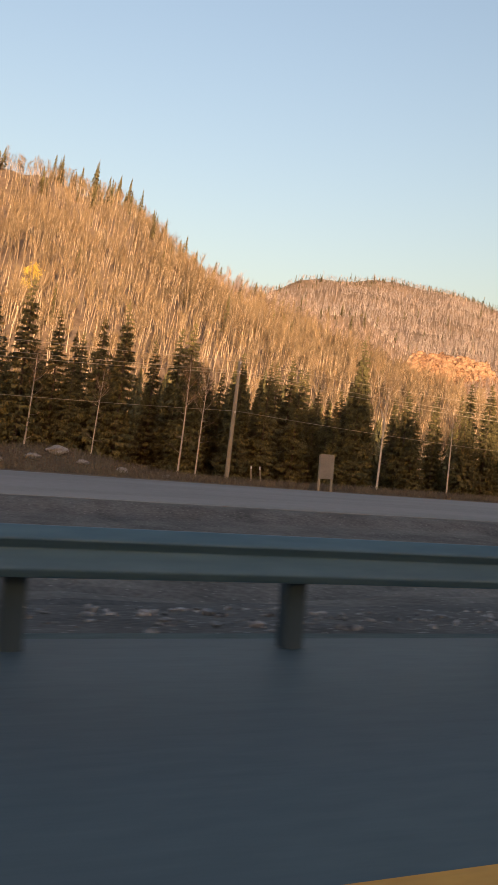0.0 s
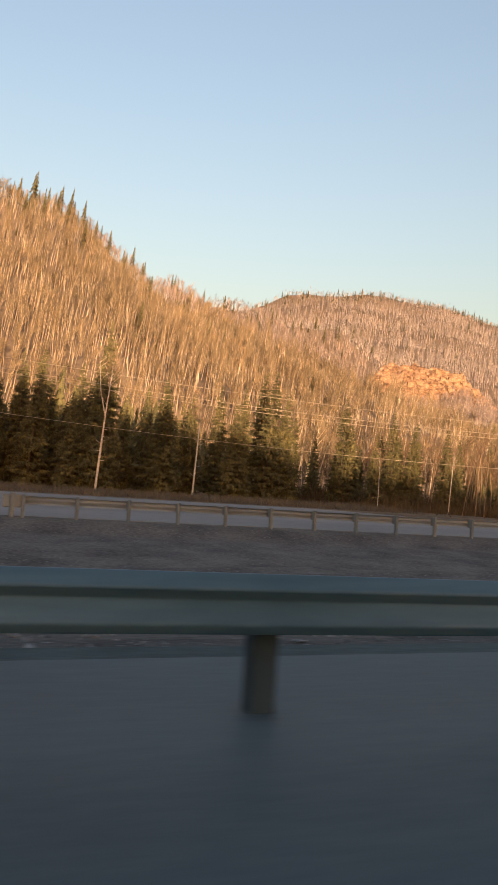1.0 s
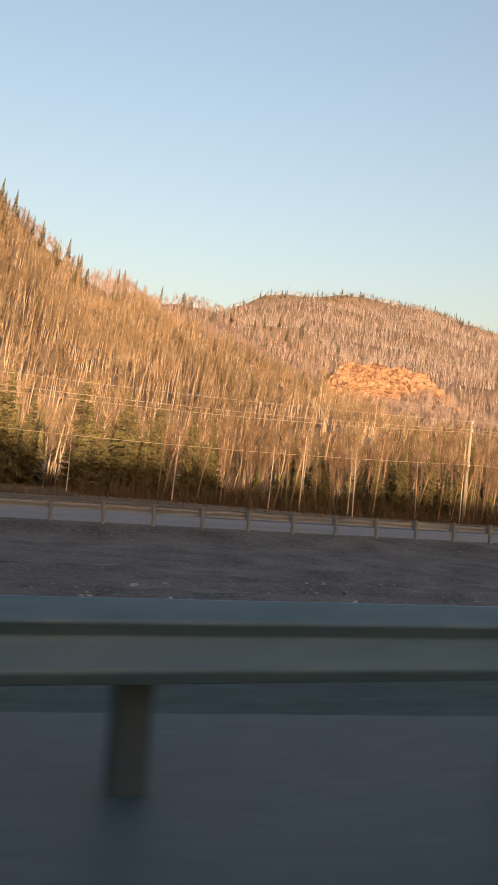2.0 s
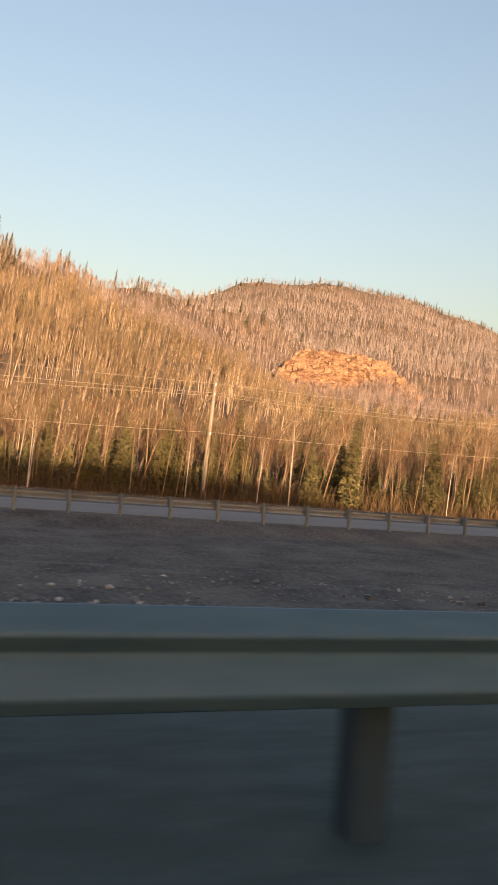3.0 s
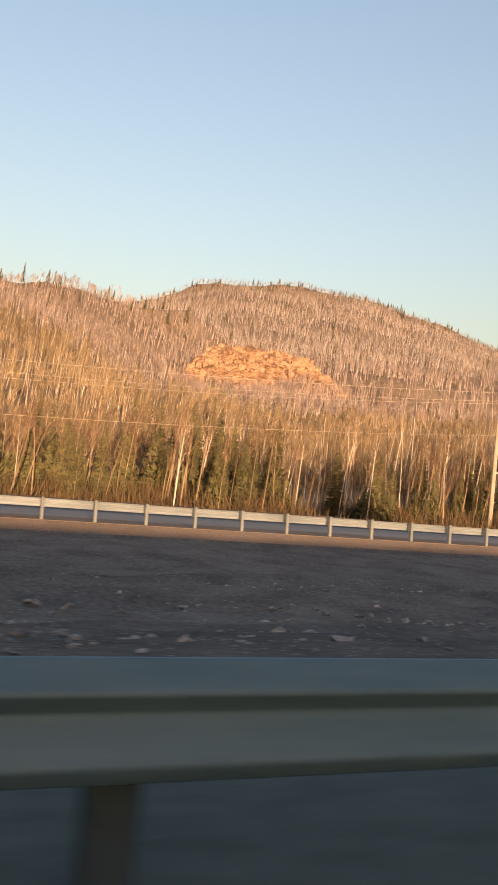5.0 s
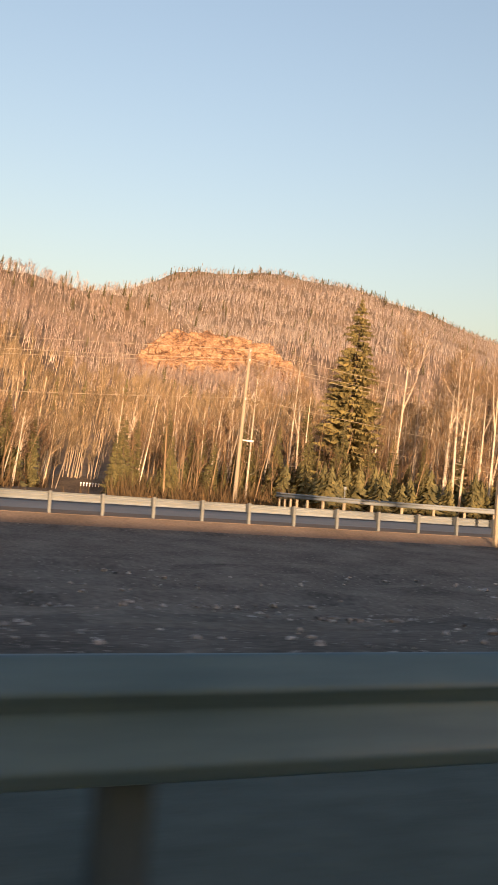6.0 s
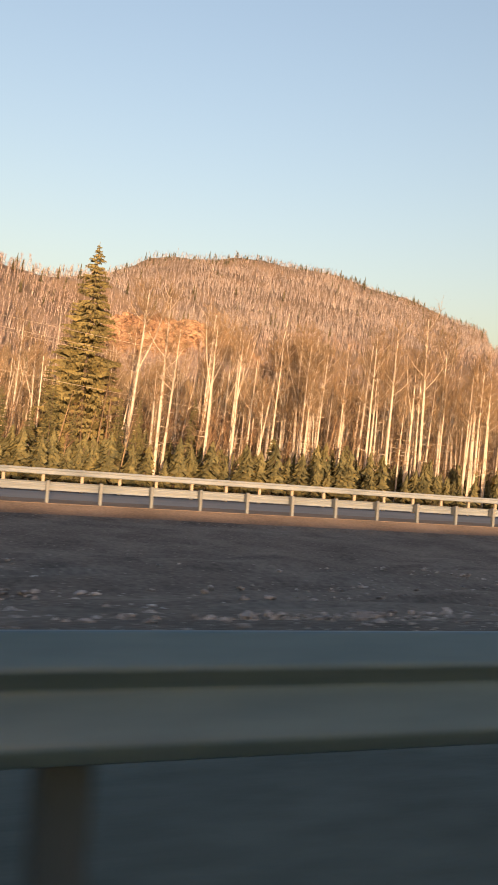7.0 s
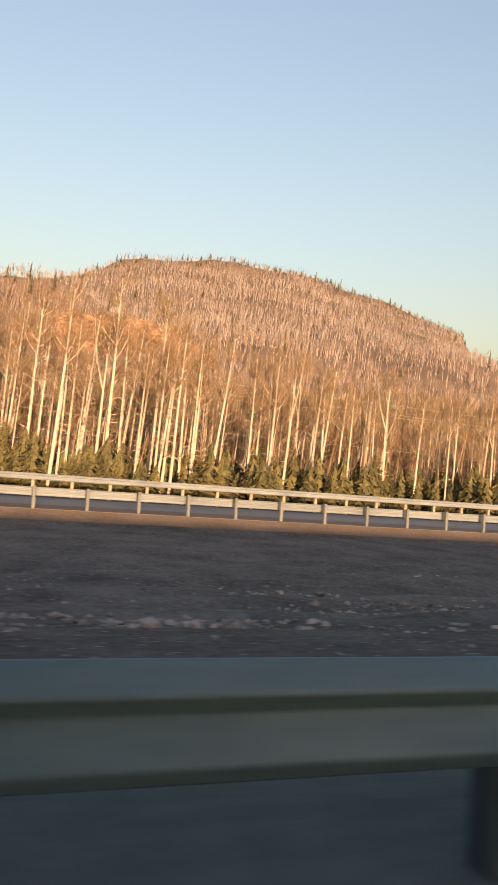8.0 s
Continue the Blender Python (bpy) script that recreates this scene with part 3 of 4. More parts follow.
def put(kind, x, y, scale, lean=0.0, tall=1.0):
    first = kind.name not in used_proto
    used_proto.add(kind.name)
    return plant(kind, first, x, y, scale, rt.uniform(0, 6.28), lean, tall)


def clear(x, y):
    """Keeps the side road and the poles free of trees."""
    if 183 < x < 197 and y < 74 or -3 < x - (151 + 0.194 * y) < 5:
        return False
    return not (60 < y and abs(x - (176 + (y - 60) * 0.0)) < 2.0 and y < 140) and all(abs(x - px) + abs(y - py) > 1.6 for px, py, _ in POLES)


# dark spruces by the turnout
for i in range(140):
    x, y = rt.uniform(-14, 74), 66.2 + 16 * rt.random() ** 1.2
    if clear(x, y):
        put(SPRUCE[rt.randrange(3)], x, y, rt.uniform(0.72, 1.08) * (1 - 0.30 * float(smooth(38, 72, x))), rt.uniform(-2, 2))
# mixed stand farther along, spruces small and scattered
for i in range(82):
    x, y = rt.uniform(74, 190) if i < 60 else rt.uniform(190, 300), rt.uniform(64.5, 96)
    if clear(x, y):
        k = rt.randrange(4)
        put(SPRUCE[k], x, y, rt.uniform(0.38, 0.62) if k < 3 else rt.uniform(0.6, 1.3), rt.uniform(-2, 2))
for i in range(120):
    x, y = rt.uniform(84, 186), rt.uniform(64.5, 88)
    if clear(x, y):
        put(SPRUCE[rt.randrange(3)], x, y, rt.uniform(0.36, 0.8) * (0.75 + 0.25 * (y - 64.5) / 23), rt.uniform(-2, 2))
for x, y, s in ((6.8, 67.2, 1.1), (4.2, 67.6, 1.0), (9.4, 68.4, 0.95), (14.7, 67.0, 1.03), (1.5, 68, 1.0), (191.0, 78, 0.8), (120, 64, 0.55), (111, 63, 0.6), (197, 64.5, 0.5), (202, 66, 0.55)):
    put(SPRUCE[0], x, y, s)
for i in range(62):
    x, y = rt.uniform(183, 275), rt.uniform(59, 70)
    if clear(x, y):
        put(SPRUCE[3], x, y, rt.uniform(0.4, 0.95), rt.uniform(-3, 3))
big = tree_thing("spruce_tree", "large full spruce towering behind the guardrail, sunlight put into its olive needles", spruce(61, 21.4, 5.4, 1.3), M_TRUNK, M_NEEDLE_SUNLIT, "spruces of the roadside forest")
for x, y, sc in ((186.5, 67, 0.62), (188.8, 66, 0.5), (190.6, 68.5, 0.7), (192.2, 66.2, 0.48), (196.3, 69, 0.6), (198.2, 66.5, 0.42), (184.6, 69.5, 0.6), (151.5, 65.2, 0.55), (140.2, 66.8, 0.45)):
    put(SPRUCE[1], x, y, sc)
plant(big, True, 193.6, 73.4, 1.0, 0.3)
# birches
for i in range(250):
    x = rt.uniform(60, 305)
    y = 60 + 45 * rt.random() ** 1.5
    if rt.random() > 0.42 + 0.58 * float(smooth(165, 205, x)) or not clear(x, y):
        continue
    put(BIRCH[rt.randrange(6) if x > 188 else (1, 2, 4, 5)[rt.randrange(4)]], x, y, rt.uniform(0.72, 1.02) * (0.52 + 0.54 * float(smooth(105, 200, x))) * (1 - 0.32 * float(smooth(220, 252, x))), rt.uniform(-2, 2.5))
for i in range(215):
    x, y = rt.uniform(187, 290), 60 + 22 * rt.random() ** 1.2
    if clear(x, y):
        put(BIRCH[rt.randrange(6)], x, y, rt.uniform(0.74, 0.99) * (1 - 0.32 * float(smooth(220, 252, x))), rt.uniform(-1.2, 1.8))
for x, y, s in ((18.9, 62, 0.68), (7.4, 66, 0.62), (12.0, 62, 0.6), (21.5, 65.5, 0.72), (37, 62, 0.65), (45, 63, 0.6)):
    put(BIRCH[rt.randrange(6)], x, y, s, rt.uniform(-1, 4))
put(BIRCH[3], 197.3, 70.5, 1.1, 1.0)


# ------------------------------------------------------------------ woods on the hills
def scatter(protos, xs, ys, scales, r):
    """Many copies of small tree arrays, joined."""
    Vs, Fs, Ms, off = [], [], [], 0
    zs = terrain(xs, ys)
    for x, y, z, s in zip(xs, ys, zs, scales):
        V, F, M = protos[r.integers(len(protos))]
        a = r.uniform(0, 6.283)
        c, d = math.cos(a) * s, math.sin(a) * s
        W = np.empty_like(V)
        W[:, 0], W[:, 1], W[:, 2] = V[:, 0] * c - V[:, 1] * d + x + 0.10 * s * V[:, 2], V[:, 0] * d + V[:, 1] * c + y, V[:, 2] * s * r.uniform(0.85, 1.15) + z
        Vs.append(W)
        Fs.append(F + off)
        Ms.append(M)
        off += len(V)
    return np.concatenate(Vs), np.concatenate(Fs), np.concatenate(Ms)


def far_bare_tree(seed, height, twig=0.045, twigs=7):
    """A light tree for the hills: thin trunk, a few limbs, a haze of twigs."""
    r = random.Random(seed)
    V, F = [], []
    lean = Vector((r.uniform(-.15, .15), r.uniform(-.12, .12), 1))
    mid, top = lean * height * 0.5 + Vector((r.uniform(-.3, .3), 0, 0)), lean * height
    tube(V, F, [(0, 0, -0.5), mid, top], (0.115, 0.088, 0.034), 3)
    ends = []
    for k in range(5):
        t = r.uniform(0.4, 0.9)
        p = mid.lerp(top, (t - 0.5) * 2) if t > 0.5 else Vector((0, 0, 0)).lerp(mid, t * 2)
        a = r.uniform(0, 6.283)
        e = p + Vector((math.cos(a), math.sin(a), r.uniform(0.8, 1.8))).normalized() * height * r.uniform(0.12, 0.25)
        s = Vector((0.05, 0, 0))
        b = len(V)
        V += [p - s, p + s, e]
        F.append((b, b + 1, b + 2))
        ends += [(p, e)]
    M = [0] * len(F)
    for p, e in ends + [(mid, top)] * 2:
        for _ in range(twigs):
            q = p.lerp(e, r.uniform(0.2, 1.0))
            w = Vector((r.uniform(-.7, .7), r.uniform(-.7, .7), r.uniform(0.3, 1.6))).normalized()
            g = q + w * r.uniform(1.0, 2.6)
            s = w.cross(Vector((0, 1, 0.2))).normalized() * twig
            b = len(V)
            V += [q - s, q + s, g]
            F.append((b, b + 1, b + 2))
            M.append(1)
    return np.array([tuple(v) for v in V]), np.array(F), np.array(M)


def far_spruce(seed, height, width, n=9, around=5):
    r = random.Random(seed)
    V, F = [], []
    tube(V, F, [(0, 0, -0.5), (0, 0, height)], (0.12, 0.03), 3)
    M = [0] * len(F)
    for k in range(n):
        z = height * (0.06 + 0.9 * k / n)
        w = width * (1 - k / n) ** 0.9 + 0.12
        a0 = r.uniform(0, 6.28)
        for j in range(around):
            a = a0 + 6.283 * j / around + r.uniform(-.3, .3)
            L = w * r.uniform(0.6, 1.2)
            d, s = Vector((math.cos(a), math.sin(a), 0)), Vector((-math.sin(a), math.cos(a), 0))
            b = len(V)
            V += [Vector((0, 0, z + height * 0.10)), d * L + s * w * 2.1 / around + Vector((0, 0, z - .1)), d * L * 0.9 - s * w * 2.1 / around + Vector((0, 0, z + r.uniform(-.4, .1)))]
            F.append((b, b + 1, b + 2))
            M.append(1)
    return np.array([tuple(v) for v in V]), np.array(F), np.array(M)


def in_lane(x, y):
    """The open lane that leads to the row of short posts."""
    side = x - (151 + 0.194 * y)
    return (side > -3) & (side < 5) & (y > 58) & (y < 131)


def on_outcrop(x, y):
    return (x > 236) & (x < 346) & (y > 380 + 24 * (x - 237) / 110) & (y < 388 + 24 * (x - 237) / 110 + 8)


def slope_points(n, y0, y1, r, power=1.0):
    """Places on the hillsides that the road overlooks."""
    y = y0 + (y1 - y0) * r.random(n) ** power
    lo, hi = y * 0.02 - 10, 225 + y * 0.80
    x = lo + (hi - lo) * r.random(n)
    return x, y


hr = np.random.default_rng(3)
FAR_BARE = [far_bare_tree(70 + k, h) for k, h in enumerate((8, 7, 9, 6.5, 7.5, 10, 8.5, 6))]
FAR_LIGHT = [far_bare_tree(70 + k, h, 0.065, 3) for k, h in enumerate((8, 7, 9, 6.5, 7.5, 10, 8.5, 6))]
x1, y1 = slope_points(8200, 112, 330, hr, 0.9)
x2, y2 = slope_points(19000, 330, 772, hr, 0.62)
x3, y3 = np.concatenate([hr.uniform(60, 330, 1700), hr.uniform(-12, 120, 2600)]), np.concatenate([hr.uniform(84, 128, 1700), hr.uniform(135, 318, 2600)])
x4 = hr.uniform(228, 306, 340)
y4 = 384 + 24 * (x4 - 237) / 110 - hr.uniform(2.5, 18, 340)
x5, y5 = hr.uniform(95, 345, 3000), hr.uniform(320, 490, 3000)
xs, ys = np.concatenate([x1, x2, x3, x4, x5]), np.concatenate([y1, y2, y3, y4, y5])
keep = ~on_outcrop(xs, ys) & ~((xs > 690) & (ys > 690)) & ~in_lane(xs, ys)
xs, ys = xs[keep], ys[keep]
sc = hr.uniform(0.7, 1.15, len(xs)) * np.where(ys > 550, 0.85, 1.0) * np.where((ys > 255) & (ys < 345) & (xs < 110), 0.68, 1.0) * np.where((ys > 330) & (ys < 470) & (xs >= 95) & (xs < 165), 0.72, 1.0) * np.where((ys > 395) & (ys < 480) & (xs < 340), 0.74, 1.0) * np.where(xs > 540, 0.7, 1.0) * np.where(ys > 715, 0.72, 1.0)
for belt, label, bark, twig in ((ys < 300, "dense golden leafless woods on the lower slope", M_LOWBARK, M_LOWTWIG), ((ys >= 300) & (ys < 460), "dense leafless birch woods on the middle hillside", M_HILLBARK, M_HILLTWIG), (ys >= 460, "leafless woods on the high ridge, distance haze mixed into their grey-pink", M_FARBARK, M_FARTWIG)):
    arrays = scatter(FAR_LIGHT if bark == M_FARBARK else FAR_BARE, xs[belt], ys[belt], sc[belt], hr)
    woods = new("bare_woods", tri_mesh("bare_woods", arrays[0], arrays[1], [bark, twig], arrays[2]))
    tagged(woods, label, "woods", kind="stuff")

FAR_SPRUCE = [far_spruce(90 + k, h, w) for k, (h, w) in enumerate(((11, 1.7), (9, 1.5), (13, 1.9), (7, 1.4)))]
x1, y1 = slope_points(430, 118, 760, hr)
cx1 = hr.uniform(-10, 130, 54)
cy1 = np.interp(cx1, (-10, 20, 90, 130), (275, 290, 315, 375)) + hr.normal(0, 9, 54)
cx1[:18] = np.linspace(36, 70, 18) + hr.normal(0, 1.0, 18)
cy1[:18] = np.interp(cx1[:18], (20, 90), (290, 315)) + hr.normal(0, 2.5, 18)
lx, ly = hr.uniform(30, 140, 75), hr.uniform(195, 330, 75)
cx2 = hr.uniform(130, 330, 50)
cy2 = np.interp(cx2, (130, 150, 180, 330), (385, 440, 450, 485)) + hr.normal(0, 10, 50)
cx3 = np.concatenate([hr.uniform(300, 560, 240), hr.uniform(540, 760, 260)])
cy3 = np.concatenate([752 + hr.normal(0, 9, 240), hr.uniform(715, 768, 260)])
xs, ys = np.concatenate([x1, lx, cx1, cx2, cx3]), np.concatenate([y1, ly, cy1, cy2, cy3])
sc = np.concatenate([hr.uniform(0.4, 0.95, 430), hr.uniform(0.4, 0.85, 75), np.concatenate([hr.uniform(0.75, 1.1, 18), hr.uniform(0.6, 1.1, 36)]), hr.uniform(0.5, 1.0, 50), 0.28 + 0.45 * hr.random(500) ** 2.2])
keep = ~on_outcrop(xs, ys)
firs = new("hill_conifers", tri_mesh("hill_conifers", *(lambda q: (q[0], q[1], [M_TRUNK, M_NEEDLE], q[2]))(scatter(FAR_SPRUCE, xs[keep], ys[keep], sc[keep], hr))))
tagged(firs, "scattered dark conifers on the slopes and skyline", "conifers", kind="stuff")


# ------------------------------------------------------------------ rock outcrop
ROCK_TOP = (58, 63, 72.5, 76.3, 77.2, 75.0, 68.8, 59.0, 57)          # height of its upper edge


def outcrop():
    nu, nv = 150, 44
    r = np.random.default_rng(5)
    cells = np.stack([r.uniform(0, 110, 1800), r.uniform(0, 34, 1800)], 1)
    push = r.uniform(-1.0, 0.8, 1800)
    U = np.linspace(0, 1, nu)
    X = 237 + 110 * U
    front = 384 + 24 * U
    lift = np.interp(U, (0, 0.05, 0.12, 0.3, 0.52, 0.69, 0.8, 0.94, 1.0), ROCK_TOP)
    lift = lift + 0.7 * np.sin(U * 40) + 0.5 * np.sin(U * 93 + 1)
    foot = terrain(X, front - 3) - 1.5
    V = []
    for j in range(nv):
        v = j / (nv - 1)
        z = foot + (lift - foot) * v
        y = front - 2 + 8 * v ** 2.0
        for i in range(nu):
            d = (cells[:, 0] - (X[i] - 237)) ** 2 + ((cells[:, 1] - (z[i] - 46)) * 1.7) ** 2
            V.append((X[i], y[i] + push[int(np.argmin(d))], z[i]))
    F = []
    for j in range(nv - 1):
        for i in range(nu - 1):
            a = j * nu + i
            F.append((a, a + 1, a + nu + 1, a + nu))
    back = len(V)
    for i in range(nu):
        x, y, z = V[(nv - 1) * nu + i]
        V.append((x, y + 16, z - 9))
    for i in range(nu - 1):
        a = (nv - 1) * nu + i
        F.append((a, a + 1, back + i + 1, back + i))
    ob = new("rock_outcrop")
    tagged(ob, "bare orange fractured rock face on the wooded slope", "rock outcrop")
    under("rock_face", tri_mesh("rock_face", V, F, [M_ROCK]), ob)
    rb = random.Random(9)
    shapes = []
    for k in range(6):
        bm = bmesh.new()
        box(bm, -1, -1, -1, 1, 1, 1)
        bmesh.ops.bevel(bm, geom=bm.edges[:], offset=0.18, segments=1, affect="EDGES")
        for v in bm.verts:
            v.co += Vector((rb.uniform(-.22, .22), rb.uniform(-.2, .2), rb.uniform(-.22, .22)))
        me = bpy.data.meshes.new("rock_block")
        bm.to_mesh(me)
        bm.free()
        me.materials.append(M_ROCK)
        shapes.append(me)
    for k in range(230):
        i, j = rb.randrange(4, nu - 14), rb.randrange(6, nv - 1)
        x, y, z = V[j * nu + i]
        b = under("rock_block", shapes[rb.randrange(6)], ob)
        b.matrix_basis = pose(x, y + 0.65, z, rb.uniform(-14, 14), rb.uniform(-22, 22), rb.uniform(-25, 25)) @ Matrix.Diagonal((rb.uniform(0.5, 2.0), 1.0, rb.uniform(0.4, 1.7), 1))


outcrop()


# ------------------------------------------------------------------ stones, grass and brush
def stones(name, n, x0, x1, y0, y1, size, r):
    ico = bmesh.new()
    bmesh.ops.create_icosphere(ico, subdivisions=1, radius=1)
    B = np.array([tuple(v.co) for v in ico.verts])
    T = np.array([[v.index for v in f.verts] for f in ico.faces])
    ico.free()
    Vs, Fs = [], []
    X, Y = r.uniform(x0, x1, n), r.uniform(y0, y1, n)
    patch = np.sin(X * 0.55 + 2 * np.sin(Y * 0.5)) + np.sin(Y * 0.9 + X * 0.21) + r.normal(0, 0.7, n)
    X, Y = X[patch > 0.1], Y[patch > 0.1]
    n = len(X)
    Z = terrain(X, Y)
    for i in range(n):
        s = size * (0.3 + r.random() ** 4 * 1.9)
        W = B * (1 + r.uniform(-0.42, 0.38, (len(B), 1))) * np.array([r.uniform(.8, 1.4), r.uniform(.7, 1.1), r.uniform(.45, .8)]) * s
        a = r.uniform(0, 6.28)
        W = np.stack([W[:, 0] * math.cos(a) - W[:, 1] * math.sin(a) + X[i], W[:, 0] * math.sin(a) + W[:, 1] * math.cos(a) + Y[i], W[:, 2] + Z[i] + s * 0.1], 1)
        Vs.append(W)
        Fs.append(T + i * len(B))
    ob = new(name, tri_mesh(name, np.concatenate(Vs), np.concatenate(Fs), [M_STONE]))
    return ob


sr = np.random.default_rng(21)
tagged(stones("median_stones", 24500, 38, 275, 7.5, 19.5, 0.037, sr), "loose broken grey stones strewn over the median", "stones", kind="stuff")
tagged(stones("broken_rubble", 22000, 55, 275, 7.4, 15.5, 0.05, sr), "angular broken rubble heaped in patches on the median slope", "rubble", kind="stuff")
tagged(stones("stone_chips", 18000, 60, 275, 5.4, 12.5, 0.027, sr), "small pale stone chips scattered on dark soil", "stones", kind="stuff")
tagged(stones("shoulder_gravel", 5000, -8, 60, 5.9, 9, 0.032, sr), "coarse gravel on the shoulder behind the guardrail", "gravel", kind="stuff")


def blades(name, n, x0, x1, y0, y1, height, width, mat, label, category, r, density=None):
    X, Y = r.uniform(x0, x1, n), r.uniform(y0, y1, n)
    if density is not None:
        k = r.random(n) < density(X, Y)
        X, Y = X[k], Y[k]
    k = ~in_lane(X, Y)
    X, Y = X[k], Y[k]
    Z = terrain(X, Y) - 0.05
    n = len(X)
    h = height * r.uniform(0.5, 1.3, n)
    a = r.uniform(0, 6.283, n)
    dx, dy = np.cos(a) * width, np.sin(a) * width
    tx, ty = r.normal(0, 0.3, n) * h, r.normal(0, 0.3, n) * h
    V = np.stack([np.stack([X - dx, Y - dy, Z], 1), np.stack([X + dx, Y + dy, Z], 1), np.stack([X + tx, Y + ty, Z + h], 1)], 1).reshape(-1, 3)
    ob = new(name, tri_mesh(name, V, np.arange(3 * n).reshape(-1, 3), [mat]))
    return tagged(ob, label, category, kind="stuff")


blades("dry_grass", 26000, -20, 60, 52.5, 64, 0.5, 0.03, M_GRASS, "dry straw-coloured grass beside the turnout", "grass", sr)
blades("roadside_brush", 30000, 60, 300, 47, 72, 0.8, 0.035, M_BRUSH, "olive and brown brush along the forest edge", "brush", sr, lambda X, Y: np.where(Y < 60, 0.08, 0.8))
blades("forest_understory", 70000, 62, 305, 63, 105, 1.9, 0.04, M_BRUSH, "tangled golden brush under the birches", "brush", sr)


def delineator(x):
    y = float(rail_y(x))
    ob = new("delineator")
    tagged(ob, "small orange reflector clipped on the guardrail", "reflector", "guardrail reflectors")
    ob.matrix_basis = pose(x, y, 0.75 + float(rail_lift(x)))
    bm = bmesh.new()
    box(bm, -0.03, 0.002, -0.03, 0.03, 0.012, 0.08, 0.002)
    clip = part("clip", bm, M_GALV, ob, "steel clip")
    bm = bmesh.new()
    box(bm, -0.05, -0.012, 0.004, 0.05, 0.0, 0.10, 0.004)
    part("lens", bm, M_ORANGE, clip, "orange reflective lens")


for x in (18.0, 190.4):
    delineator(x)


dx, dy = sr.uniform(-16, 62, 170), sr.uniform(84, 106, 170)
arrays = scatter([far_spruce(170 + k, 9.5 + 0.8 * k, 2.1, 15, 8) for k in range(4)], dx, dy, sr.uniform(0.75, 1.1, 170) * (1 - 0.25 * smooth(38, 66, dx)), sr)
depth = new("spruce_thicket", tri_mesh("spruce_thicket", arrays[0], arrays[1], [M_TRUNK, M_NEEDLE], arrays[2]))
tagged(depth, "dense dark spruces deep in the forest", "spruces", kind="stuff")
dx, dy = sr.uniform(150, 300, 420), sr.uniform(72, 112, 420)
dx = np.where(in_lane(dx, dy), dx + 40, dx)
arrays = scatter([far_bare_tree(180 + k, 13 + 0.6 * k, 0.035) for k in range(6)], dx, dy, sr.uniform(0.6, 0.98, 420) * (1 - 0.3 * smooth(222, 255, dx)) * (0.62 + 0.38 * smooth(150, 198, dx)), sr)
depth = new("birch_thicket", tri_mesh("birch_thicket", arrays[0], arrays[1], [M_BARK, M_TWIG], arrays[2]))
tagged(depth, "dense thin pale birches deep in the forest", "birches", kind="stuff")
sx, sy = sr.uniform(68, 305, 1500), sr.uniform(63, 98, 1500)
sx = np.where(in_lane(sx, sy), sx + 40, sx)
arrays = scatter([far_bare_tree(150 + k, 9 + 0.7 * k, 0.03) for k in range(6)], sx, sy, sr.uniform(0.35, 0.72, 1500), sr)
saplings = new("bare_saplings", tri_mesh("bare_saplings", arrays[0], arrays[1], [M_TWIG, M_SCRUB], arrays[2]))
tagged(saplings, "tangle of thin brown leafless saplings under the birches", "saplings", kind="stuff")


# ------------------------------------------------------------------ smaller things
yr = np.random.default_rng(31)
yx = np.concatenate([yr.uniform(184, 300, 560), yr.uniform(72, 184, 150)])
yy = np.concatenate([57.5 + 24 * yr.random(560) ** 1.8, yr.uniform(67, 90, 150)])
yx = np.where(in_lane(yx, yy), yx + 30, yx)
young = new("young_spruces", tri_mesh("young_spruces", *(lambda q: (q[0], q[1], [M_TRUNK, M_NEEDLE], q[2]))(scatter([far_spruce(120 + k, 4.2, 1.3, 15, 9) for k in range(4)], yx, yy, yr.uniform(0.4, 1.0, 710), yr))))
tagged(young, "thicket of young olive-green spruces under the birches", "young trees", kind="stuff")


def leafy_tree(seed, height, width):
    """A small tree still in leaf: a forked trunk and uneven clumps of loose leaves."""
    r = random.Random(seed)
    V, F = [], []
    tube(V, F, [(0, 0, -0.4), (0.1, 0, height * 0.35), (0.15, 0.1, height * 0.8)], (0.14, 0.1, 0.03), 6)
    clumps = []
    for k in range(16):
        a, t = r.uniform(0, 6.283), r.uniform(0.28, 0.95)
        reach = width * (1 - (abs(t - 0.55) / 0.5) ** 2) * r.uniform(0.3, 0.85)
        c = Vector((math.cos(a) * reach, math.sin(a) * reach, height * t))
        tube(V, F, [(0.1, 0, height * max(0.2, t - 0.22)), c], (0.045, 0.012), 4)
        clumps.append((c, r.uniform(0.55, 1.15)))
    M = [0] * len(F)
    for c, size in clumps:
        for _ in range(180):
            p = c + Vector((r.gauss(0, 0.5), r.gauss(0, 0.5), r.gauss(0, 0.45))) * size
            u = Vector((r.uniform(-1, 1), r.uniform(-1, 1), r.uniform(-1, 1))).normalized() * r.uniform(0.16, 0.3)
            w = u.cross(Vector((r.uniform(-1, 1), r.uniform(-1, 1), r.uniform(-1, 1)))).normalized() * 0.12
            b = len(V)
            V += [p - w, p + w, p + u]
            F.append((b, b + 1, b + 2))
            M.append(1)
    return np.array([tuple(v) for v in V]), np.array(F), np.array(M)


golden = tree_thing("yellow_tree", "small round tree in bright yellow autumn leaf on the hillside", leafy_tree(77, 7.6, 2.9), M_TRUNK, material("golden_leaves", (0.60, 0.45, 0.08), (0.85, 0.66, 0.14), 0.8, 0.8, fine=8, bump=0, vary=0.2), "")
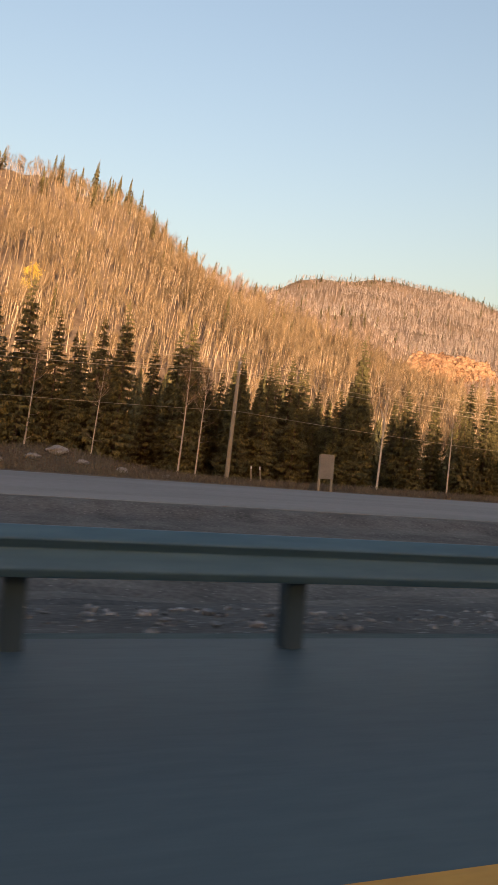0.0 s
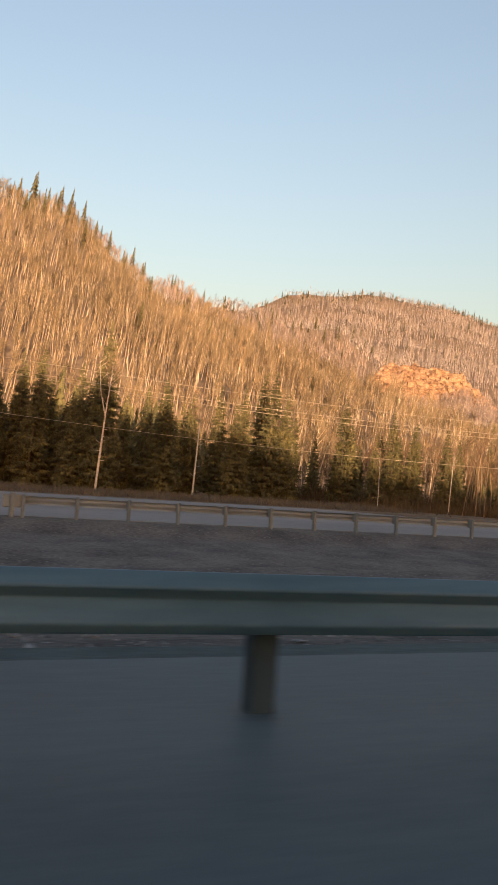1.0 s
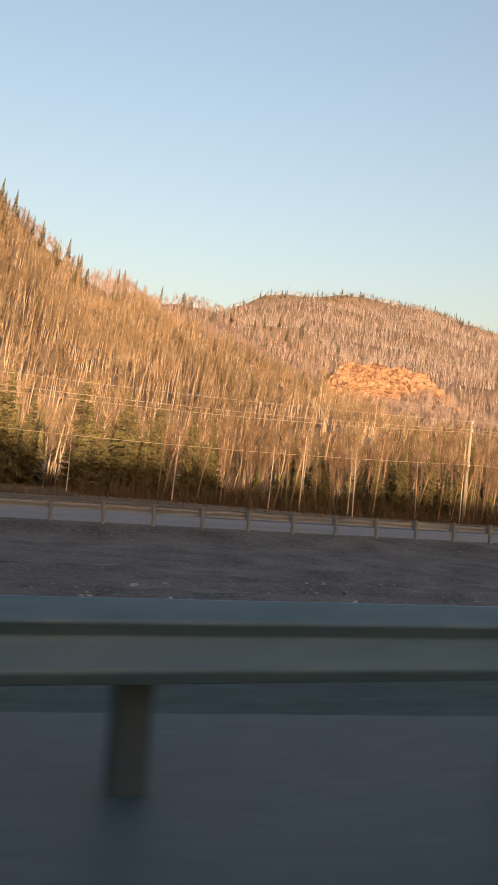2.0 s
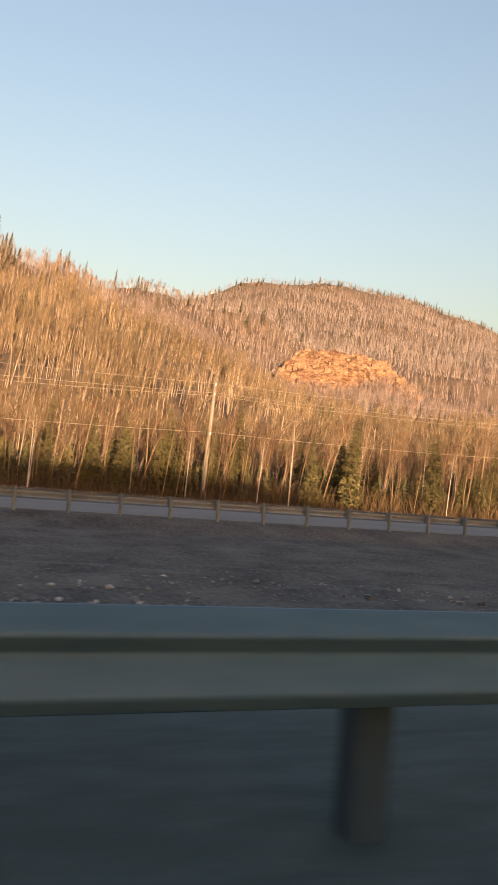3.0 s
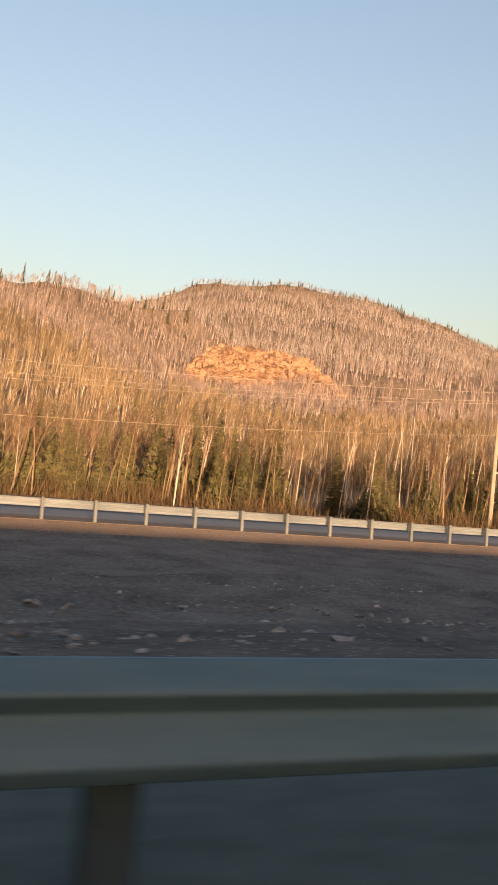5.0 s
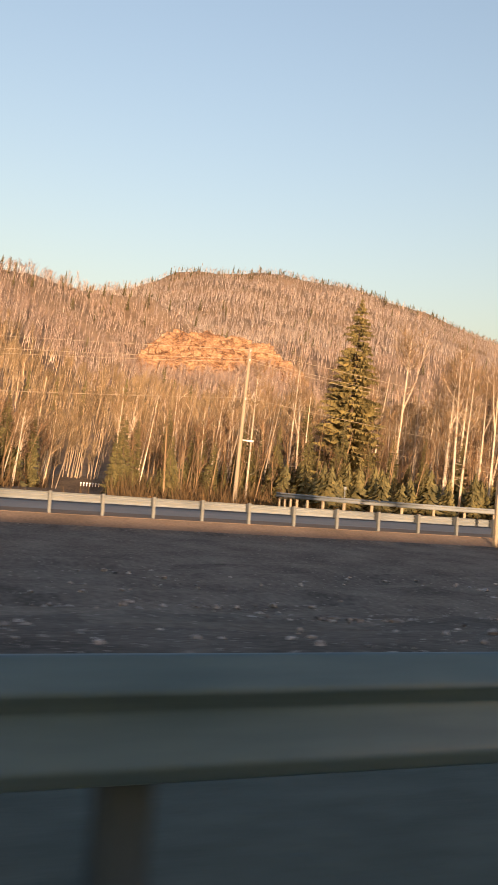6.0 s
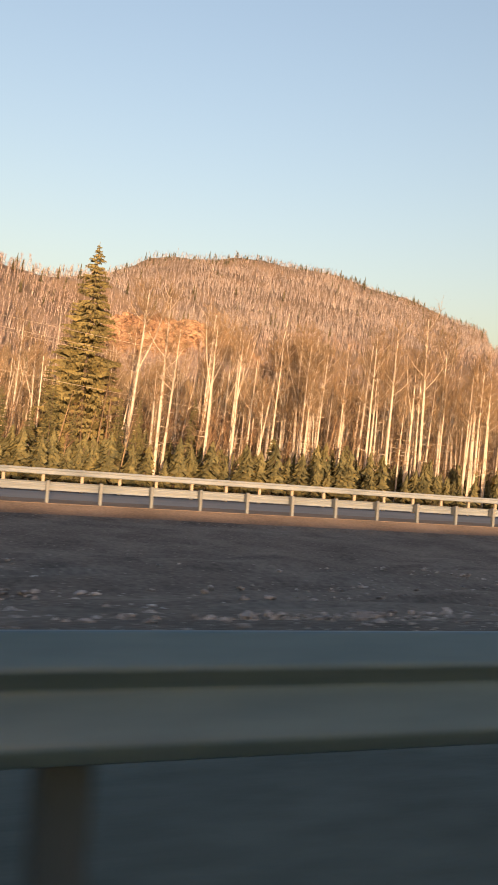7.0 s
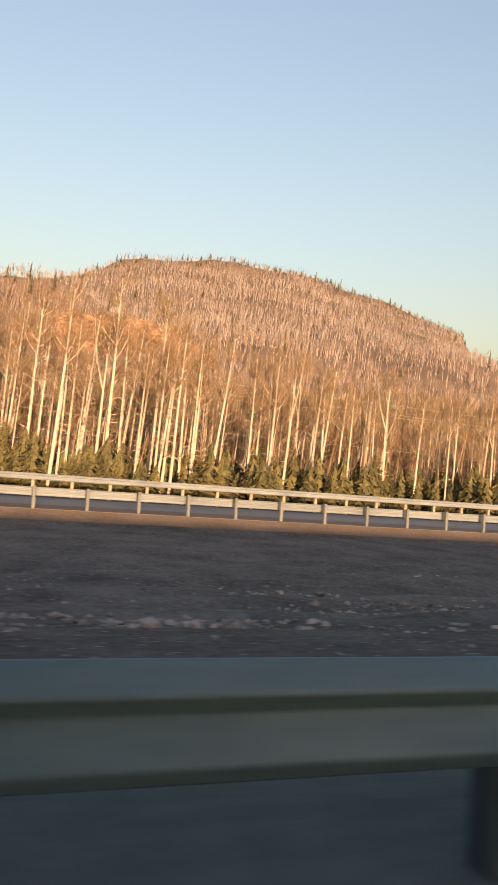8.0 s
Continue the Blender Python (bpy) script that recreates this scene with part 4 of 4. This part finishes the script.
plant(golden, True, 20.1, 194.0, 1.0, 0.4)

# the blunt end of the opposite guardrail
end = new("rail_terminal")
tagged(end, "blunt pale end terminal of the roadside guardrail", "guardrail end")
end.matrix_basis = pose(28.2, 30.12, -0.33)
bm = bmesh.new()
box(bm, -0.32, -0.05, 0.33, 0.32, 0.05, 0.82, 0.03)
part("end_plate", bm, M_GALV_OLD, end)
bm = bmesh.new()
box(bm, -0.09, -0.23, -0.4, 0.09, -0.055, 0.86, 0.012)
part("post", bm, M_POST, end)
bm = bmesh.new()
box(bm, -0.9, 0.0, 0.0, -0.72, 0.16, 0.42, 0.012)
part("foot_post", bm, M_POST, end)

# small marker behind the curved rail
mk = new("marker_sign")
tagged(mk, "small white marker plate on a thin stake", "marker")
mk.matrix_basis = pose(180.5, 47.2, -0.34)
bm = bmesh.new()
box(bm, -0.025, -0.025, -0.3, 0.025, 0.025, 1.72, 0.006)
part("stake", bm, M_GALV_OLD, mk)
bm = bmesh.new()
box(bm, -0.09, -0.04, 1.66, 0.09, -0.027, 1.84, 0.004)
part("plate", bm, M_GALV_OLD, mk, "white plate")


def boulder(x, y, size, flat, seed):
    r = np.random.default_rng(seed)
    bm = bmesh.new()
    bmesh.ops.create_icosphere(bm, subdivisions=3, radius=size)
    for v in bm.verts:
        n = noise.noise(v.co * (1.3 / size) + Vector((seed, 0, 0)))
        v.co *= 1 + 0.35 * n
        v.co.z *= flat
    me = bpy.data.meshes.new("boulder")
    bm.to_mesh(me)
    bm.free()
    me.materials.append(M_SLAB)
    ob = new("boulder", me)
    ob.matrix_basis = pose(x, y, float(terrain(x, y)) + size * flat * 0.35, 0, float(r.uniform(-12, 12)), float(r.uniform(0, 180)))
    tagged(ob, "pale grey boulder lying in dry grass", "boulder", "boulders on the grassy mound")


M_SLAB = material("pale_grey_rock", (0.16, 0.15, 0.14), (0.34, 0.32, 0.30), 1.2, 0.9, fine=8, bump=0.5)
for k, (x, y, size, flat) in enumerate(((9.1, 59.5, 0.75, 0.45), (10.6, 57.5, 0.45, 0.5), (7.2, 57.8, 0.5, 0.5), (13.2, 56.6, 0.4, 0.6), (4.6, 57.0, 0.55, 0.45), (16.4, 56.0, 0.35, 0.5))):
    boulder(x, y, size, flat, k + 3)


# a bright lap plate standing a little proud of the near rail
lap = new("lap_plate")
tagged(lap, "short pale lap plate catching light on the guardrail top", "guardrail plate")
lap.matrix_basis = pose(197.07, float(rail_y(197.07)), 0.752 + float(rail_lift(197.07)))
bm = bmesh.new()
box(bm, -0.19, -0.03, 0.0, 0.19, 0.004, 0.012, 0.003)
part("plate", bm, M_WHITE, lap)
